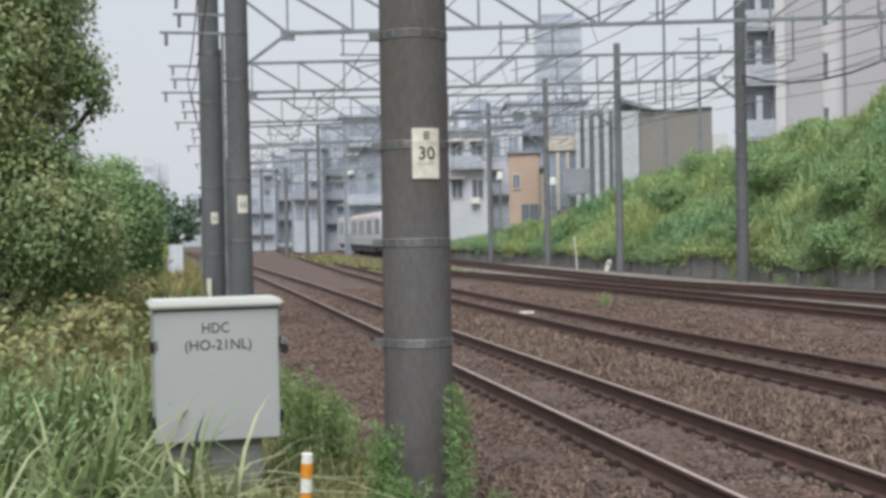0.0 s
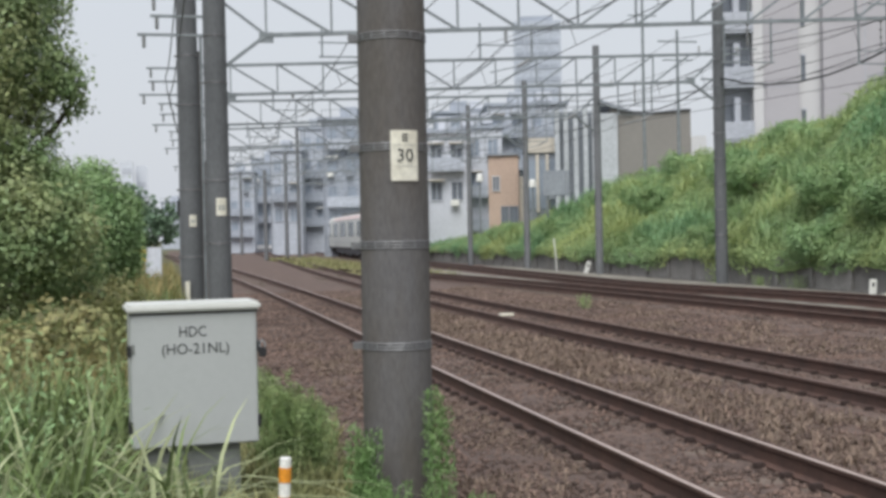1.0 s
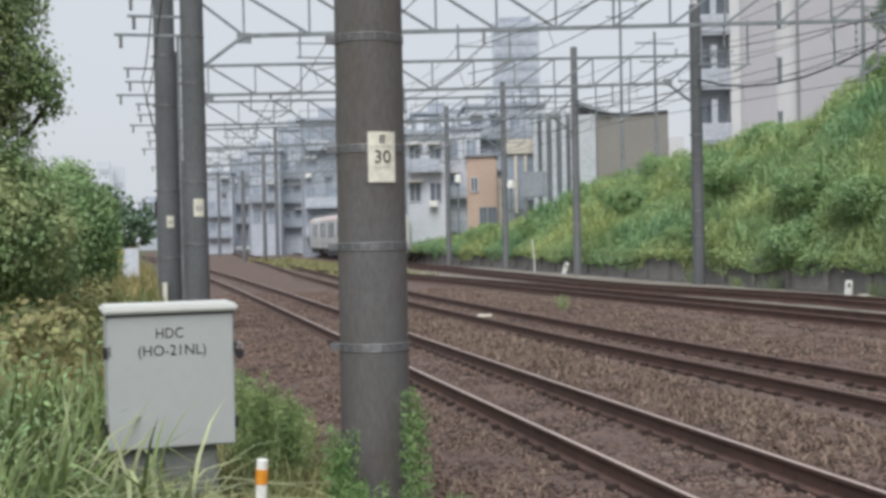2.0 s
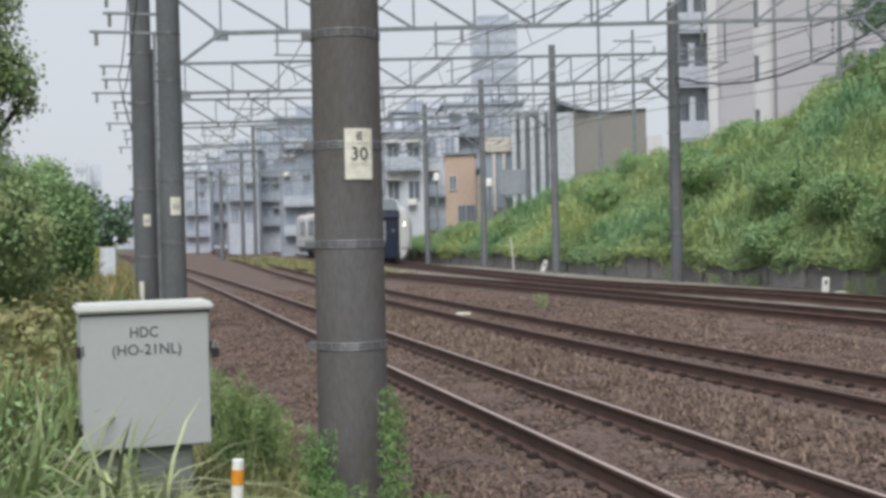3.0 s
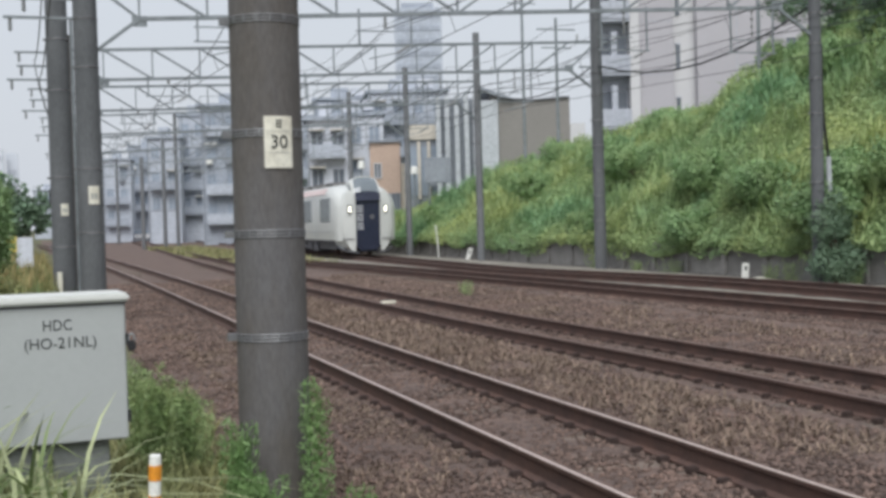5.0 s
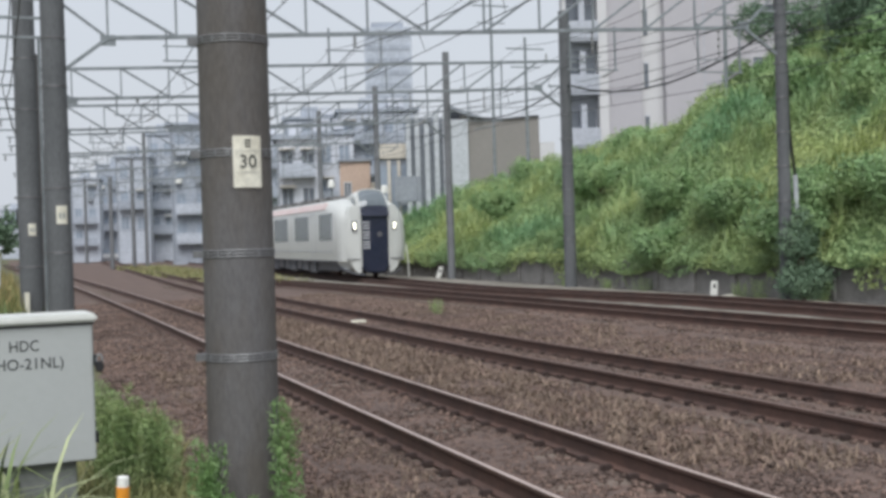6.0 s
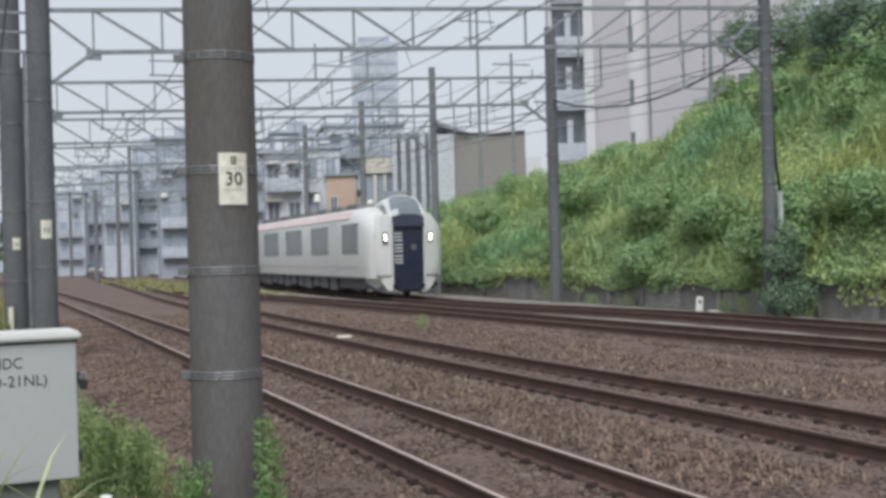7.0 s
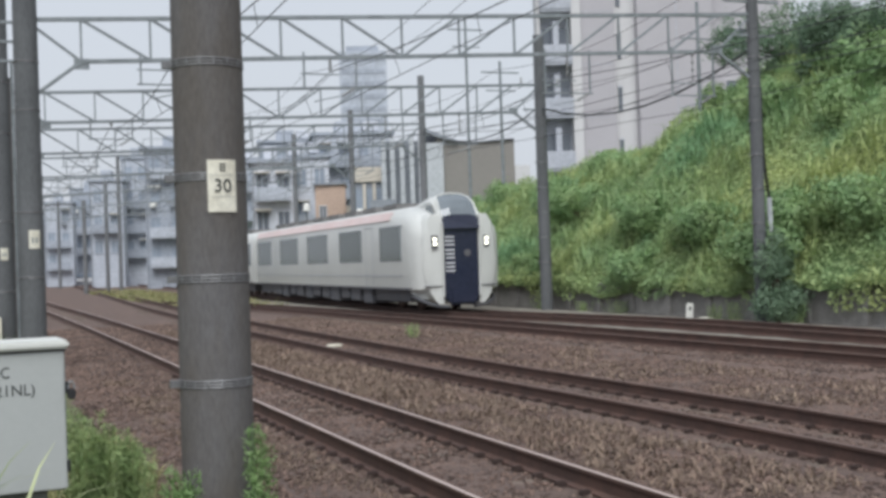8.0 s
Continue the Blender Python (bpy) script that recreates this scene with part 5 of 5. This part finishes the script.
def build_glazed_office():
    o = thing("office_building", (22.75, 70.3, 0), -17.5, "cream-topped office with tall windows beside the ribbed hall", "building")
    part("wall", Geo().box(-1.0, 0, 0, 1.7, 6, 7.2), M_FINGAP, o)
    part("parapet", Geo().box(-1.1, -0.15, 6.6, 1.8, 6, 7.5, chamfer=0.03), M_CREAM, o, "cream parapet")
    for x in (-0.75, -0.15, 0.45, 1.05):
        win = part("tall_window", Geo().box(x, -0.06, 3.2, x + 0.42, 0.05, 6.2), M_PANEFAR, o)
        part("mullion", Geo().box(x + 0.42, -0.2, 3.0, x + 0.6, 0.0, 6.5), M_CREAM, win)
    part("equipment_panel", Geo().box(0.2, -1.4, 3.7, 1.5, -0.9, 5.0, chamfer=0.05), M_FINGAP, o, "dark grey panel")
    part("water_tank", Geo().tube([(-0.55, -1.2, 4.5), (-0.55, -1.2, 4.85), (-0.55, -1.2, 4.95)], 0.25, 0.15, sides=16), M_WHITE, o, "white tank")
    part("tank_post", Geo().tube([(-0.55, -1.2, 0), (-0.55, -1.2, 4.5)], 0.06, sides=8), M_STEEL, o)


def build_ochre():
    o = thing("ochre_house", (21.3, 77.2, 0), -17.0, "ochre rendered house with dark windows near the line", "house")
    part("wall", Geo().box(0, 0, 0, 2.0, 5, 6.9, chamfer=0.02), M_OCHRE, o)
    part("side_wall", Geo().box(2.0, 0.3, 0, 3.2, 5, 5.5), M_CREAM, o, "cream rendered lower wing")
    part("roof", Geo().box(-0.1, -0.15, 6.9, 2.1, 5.1, 7.05), M_FINGAP, o)
    window(o, 0.85, 2.3, 1.25, 3.5, frame_mat=M_FINGAP)
    window(o, 1.4, 2.3, 1.9, 3.5, frame_mat=M_FINGAP)
    window(o, 0.3, 4.6, 0.7, 5.5)
    part("tank", Geo().tube([(-0.55, -0.6, 5.2), (-0.55, -0.6, 5.6), (-0.55, -0.6, 5.7)], 0.25, 0.15, sides=14), M_WHITE, o)
    part("tank_post", Geo().tube([(-0.55, -0.6, 0), (-0.55, -0.6, 5.2)], 0.06, sides=8), M_STEEL, o)


def build_signboard():
    b = thing("signboard", (20.1, 60.0, 1.2), -17.5, "dark blue-grey blank signboard on two posts above the bank", "signboard")
    part("board", Geo().box(-0.58, -0.08, 2.45, 0.58, 0.08, 3.78, chamfer=0.03), M_FINGAP, b)
    part("side_panel", Geo().box(0.60, -0.02, 2.45, 0.78, 0.5, 3.78), M_FINGAP, b)
    for x in (-0.35, 0.4):
        part("post", Geo().tube([(x, 0.02, 0), (x, 0.02, 2.5)], 0.05, sides=8), M_STEEL, b)


def build_houses():
    """Flats and houses further along the line, each with its own storeys, windows and roof."""
    rng = random.Random(8)
    # the far walls and panes carry haze in their own colours
    rows = [
        # x, y, width, height, wall, glass, roof overhang
        (18.5, 83.5, 2.9, 8.9, M_HOUSE, M_PANE, 0.3),
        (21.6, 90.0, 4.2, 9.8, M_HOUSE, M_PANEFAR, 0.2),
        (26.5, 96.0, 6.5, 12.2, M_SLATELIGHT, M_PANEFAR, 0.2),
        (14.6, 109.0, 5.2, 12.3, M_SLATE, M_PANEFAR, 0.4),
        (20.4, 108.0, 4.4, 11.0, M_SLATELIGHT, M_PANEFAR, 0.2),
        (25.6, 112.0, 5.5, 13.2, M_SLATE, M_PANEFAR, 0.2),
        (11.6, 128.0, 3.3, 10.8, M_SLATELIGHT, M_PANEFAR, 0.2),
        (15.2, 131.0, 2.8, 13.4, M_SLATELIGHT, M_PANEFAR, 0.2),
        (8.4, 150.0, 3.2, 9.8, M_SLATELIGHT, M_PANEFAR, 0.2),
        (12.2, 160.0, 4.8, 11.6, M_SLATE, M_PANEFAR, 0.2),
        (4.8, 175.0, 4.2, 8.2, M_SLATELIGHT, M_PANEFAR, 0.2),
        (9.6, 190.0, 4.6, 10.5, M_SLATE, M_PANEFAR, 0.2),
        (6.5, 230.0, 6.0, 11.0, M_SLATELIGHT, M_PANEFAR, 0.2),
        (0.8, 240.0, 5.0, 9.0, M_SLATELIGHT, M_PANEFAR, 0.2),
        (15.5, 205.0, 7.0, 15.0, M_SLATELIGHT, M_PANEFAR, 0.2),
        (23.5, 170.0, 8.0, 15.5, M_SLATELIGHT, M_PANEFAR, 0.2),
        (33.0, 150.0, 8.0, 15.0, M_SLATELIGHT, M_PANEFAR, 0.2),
    ]
    for x, y, w, h, wall, pane, over in rows:
        b = thing("apartment_house" if h > 9 else "house", (x, y, 0), -12 + rng.uniform(-4, 4), "distant block of flats along the line, its grey-blue paled by haze" if h > 9 else "pale grey house with balconies beside the line", "building", "buildings along the line")
        part("wall", Geo().box(0, 0, 0, w, 7, h), wall, b)
        part("roof", Geo().box(-over, -over, h, w + over, 7, h + 0.25), M_SLATE, b)
        part("roof_hut", Geo().box(w * 0.3, 1.5, h + 0.25, w * 0.6, 4, h + 1.3), wall, b)
        step = 2.6
        cols = max(int(w / 1.35), 2)
        part("downpipe", Geo().tube([(w * 0.03, -0.08, 0), (w * 0.03, -0.08, h)], 0.05, sides=6), M_FINGAP, b)
        part("roof_rail", Geo().bar((0, 0, h + 0.9), (w, 0, h + 0.9), 0.05).bar((0, 0, h + 0.25), (0, 0, h + 0.9), 0.05).bar((w, 0, h + 0.25), (w, 0, h + 0.9), 0.05).bar((w / 2, 0, h + 0.25), (w / 2, 0, h + 0.9), 0.05), M_STEEL, b)
        if w > 4:
            part("water_tank", Geo().box(w * 0.65, 1.5, h + 0.5, w * 0.85, 3, h + 1.3, chamfer=0.05), M_HOUSE, b)
        for z in np.arange(h - step, 1.5, -step):
            for c in range(cols):
                x0 = (c + 0.5) * w / cols - 0.38
                if rng.random() < 0.4:
                    part("air_conditioner", Geo().box(x0 - 0.1, -0.5, z + 0.05, x0 + 0.5, -0.15, z + 0.5, chamfer=0.03), M_WHITE if rng.random() < 0.6 else M_FINGAP, b)
                if rng.random() < 0.25:
                    part("awning", Geo().box(x0 - 0.15, -0.6, z + 1.85, x0 + 0.95, -0.02, z + 1.93), M_WHITE if rng.random() < 0.5 else M_CREAM, b)
                if rng.random() < 0.85:
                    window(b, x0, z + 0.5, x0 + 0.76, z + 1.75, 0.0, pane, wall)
            if rng.random() < 0.75:
                part("balcony", Geo().box(w * 0.08, -0.75, z - 0.1, w * 0.92, -0.02, z + 0.05).box(w * 0.08, -0.78, z + 0.05, w * 0.92, -0.7, z + 0.85), M_SLATELIGHT if wall is not M_SLATELIGHT else M_SLATE, b)
    # towers on the horizon behind the trees, distance haze put into their pale colours
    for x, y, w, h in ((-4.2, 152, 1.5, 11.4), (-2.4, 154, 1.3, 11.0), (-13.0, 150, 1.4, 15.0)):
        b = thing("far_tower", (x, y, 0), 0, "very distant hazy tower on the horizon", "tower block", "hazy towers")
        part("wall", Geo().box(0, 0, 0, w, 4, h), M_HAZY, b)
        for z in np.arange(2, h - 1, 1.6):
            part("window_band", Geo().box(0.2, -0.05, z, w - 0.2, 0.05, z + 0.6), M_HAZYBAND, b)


def build_far_clutter():
    """Parked cars beyond the bend, the fence and yellow sheet on the verge, a signal."""
    for x, y, turn in ((13.0, 154.0, 95), (18.3, 158.0, 90), (21.0, 150.0, 92)):
        c = thing("parked_car", (x, y, -0.05), turn, "distant white parked car beyond the tracks", "car", "parked cars")
        part("body", Geo().box(-0.85, -2.1, 0.35, 0.85, 2.1, 0.95, chamfer=0.15), M_CARPAINT, c)
        part("cabin", Geo().box(-0.75, -1.2, 0.9, 0.75, 1.3, 1.45, chamfer=0.2), M_PANEFAR, c)
        for sx in (-0.8, 0.8):
            for sy in (-1.3, 1.3):
                part("wheel", Geo().tube([(sx - 0.1, sy, 0.32), (sx + 0.1, sy, 0.32)], 0.32, sides=14), M_RUBBER, c)
    f = thing("white_fence", (-0.55, 40.5, 0.1), -8, "low white panel fence on the verge with a yellow sheet", "fence")
    part("panel", Geo().box(0.15, 0, 0.5, 0.55, 0.06, 1.45), M_HOUSE, f)
    part("yellow_sheet", Geo().box(-0.30, -0.05, 1.0, 0.12, 0.02, 1.5), M_YELLOW, f, "yellow sheet")
    for x in (-0.3, 0.13, 0.57):
        part("fence_post", Geo().box(x - 0.03, -0.04, 0, x + 0.03, 0.0, 1.45), M_HOUSE, f)
    s = thing("signal_post", (0.75, 44.0, 0.1), -8, "slender signal post with a dark head by the poles", "signal")
    part("post", Geo().tube([(0, 0, 0), (0, 0, 3.0)], 0.06, sides=10), M_STEEL, s)
    part("signal_head", Geo().box(-0.11, -0.1, 2.5, 0.11, 0.1, 3.1, chamfer=0.04), M_RUBBER, s)
    part("ladder", Geo().box(0.12, 0, 0.3, 0.15, 0.03, 2.9).box(0.35, 0, 0.3, 0.38, 0.03, 2.9), M_STEEL, s)


build_ground()
sleeper_mesh = Geo().box(-1.0, -0.11, -0.12, 1.0, 0.11, 0.012, chamfer=0.012).mesh("sleeper", M_SLEEPER)
clip_geo = Geo()
clip_geo.box(-0.045, -0.03, 0.0, 0.045, 0.03, 0.05, chamfer=0.01)
clip_mesh = clip_geo.mesh("rail_fastening", M_CLIP)
tracks = {}
for key, (centre, y0, y1) in TRACKS.items():
    tracks[key] = build_track(centre, y0, y1, "rusty narrow-gauge railway track on brown ballast", M_RAILTOP if key == "near" else M_RAILDULL)
build_wall()
build_slope()
for g in GANTRIES:
    build_gantry(*g)
build_poles()
build_wires()
build_apartments()
build_tower()
build_hall()
build_glazed_office()
build_ochre()
build_signboard()
build_houses()
build_trees()
train = build_train()
build_cabinet()
build_stake()
build_posts()
build_far_clutter()
build_weeds()
build_stones()
sleepers_for(tracks["near"], track_one, 3.0, 60.0, sleeper_mesh, clip_mesh)
sleepers_for(tracks["second"], track_two, 6.0, 60.0, sleeper_mesh, clip_mesh)
sleepers_for(tracks["third"], track_three, 14.0, 40.0, sleeper_mesh, clip_mesh)
sleepers_for(tracks["far"], track_four, 17.0, 60.0, sleeper_mesh, clip_mesh)


def motions():
    """The train runs towards the camera along the far track at an even 6.5 m/s."""
    turn = math.degrees(-math.atan(0.032))
    rows = []
    for t in (0.0, 1.0, 2.0, 3.0, 4.0, 5.0, 6.0, 7.0, 8.0):
        y = 34.6 + 6.5 * (8.0 - t)
        rows.append((t, pose(14.1 + 0.032 * (y - 35), y, 0.172, 0, 0, turn)))
    walk(train, rows)


motions()
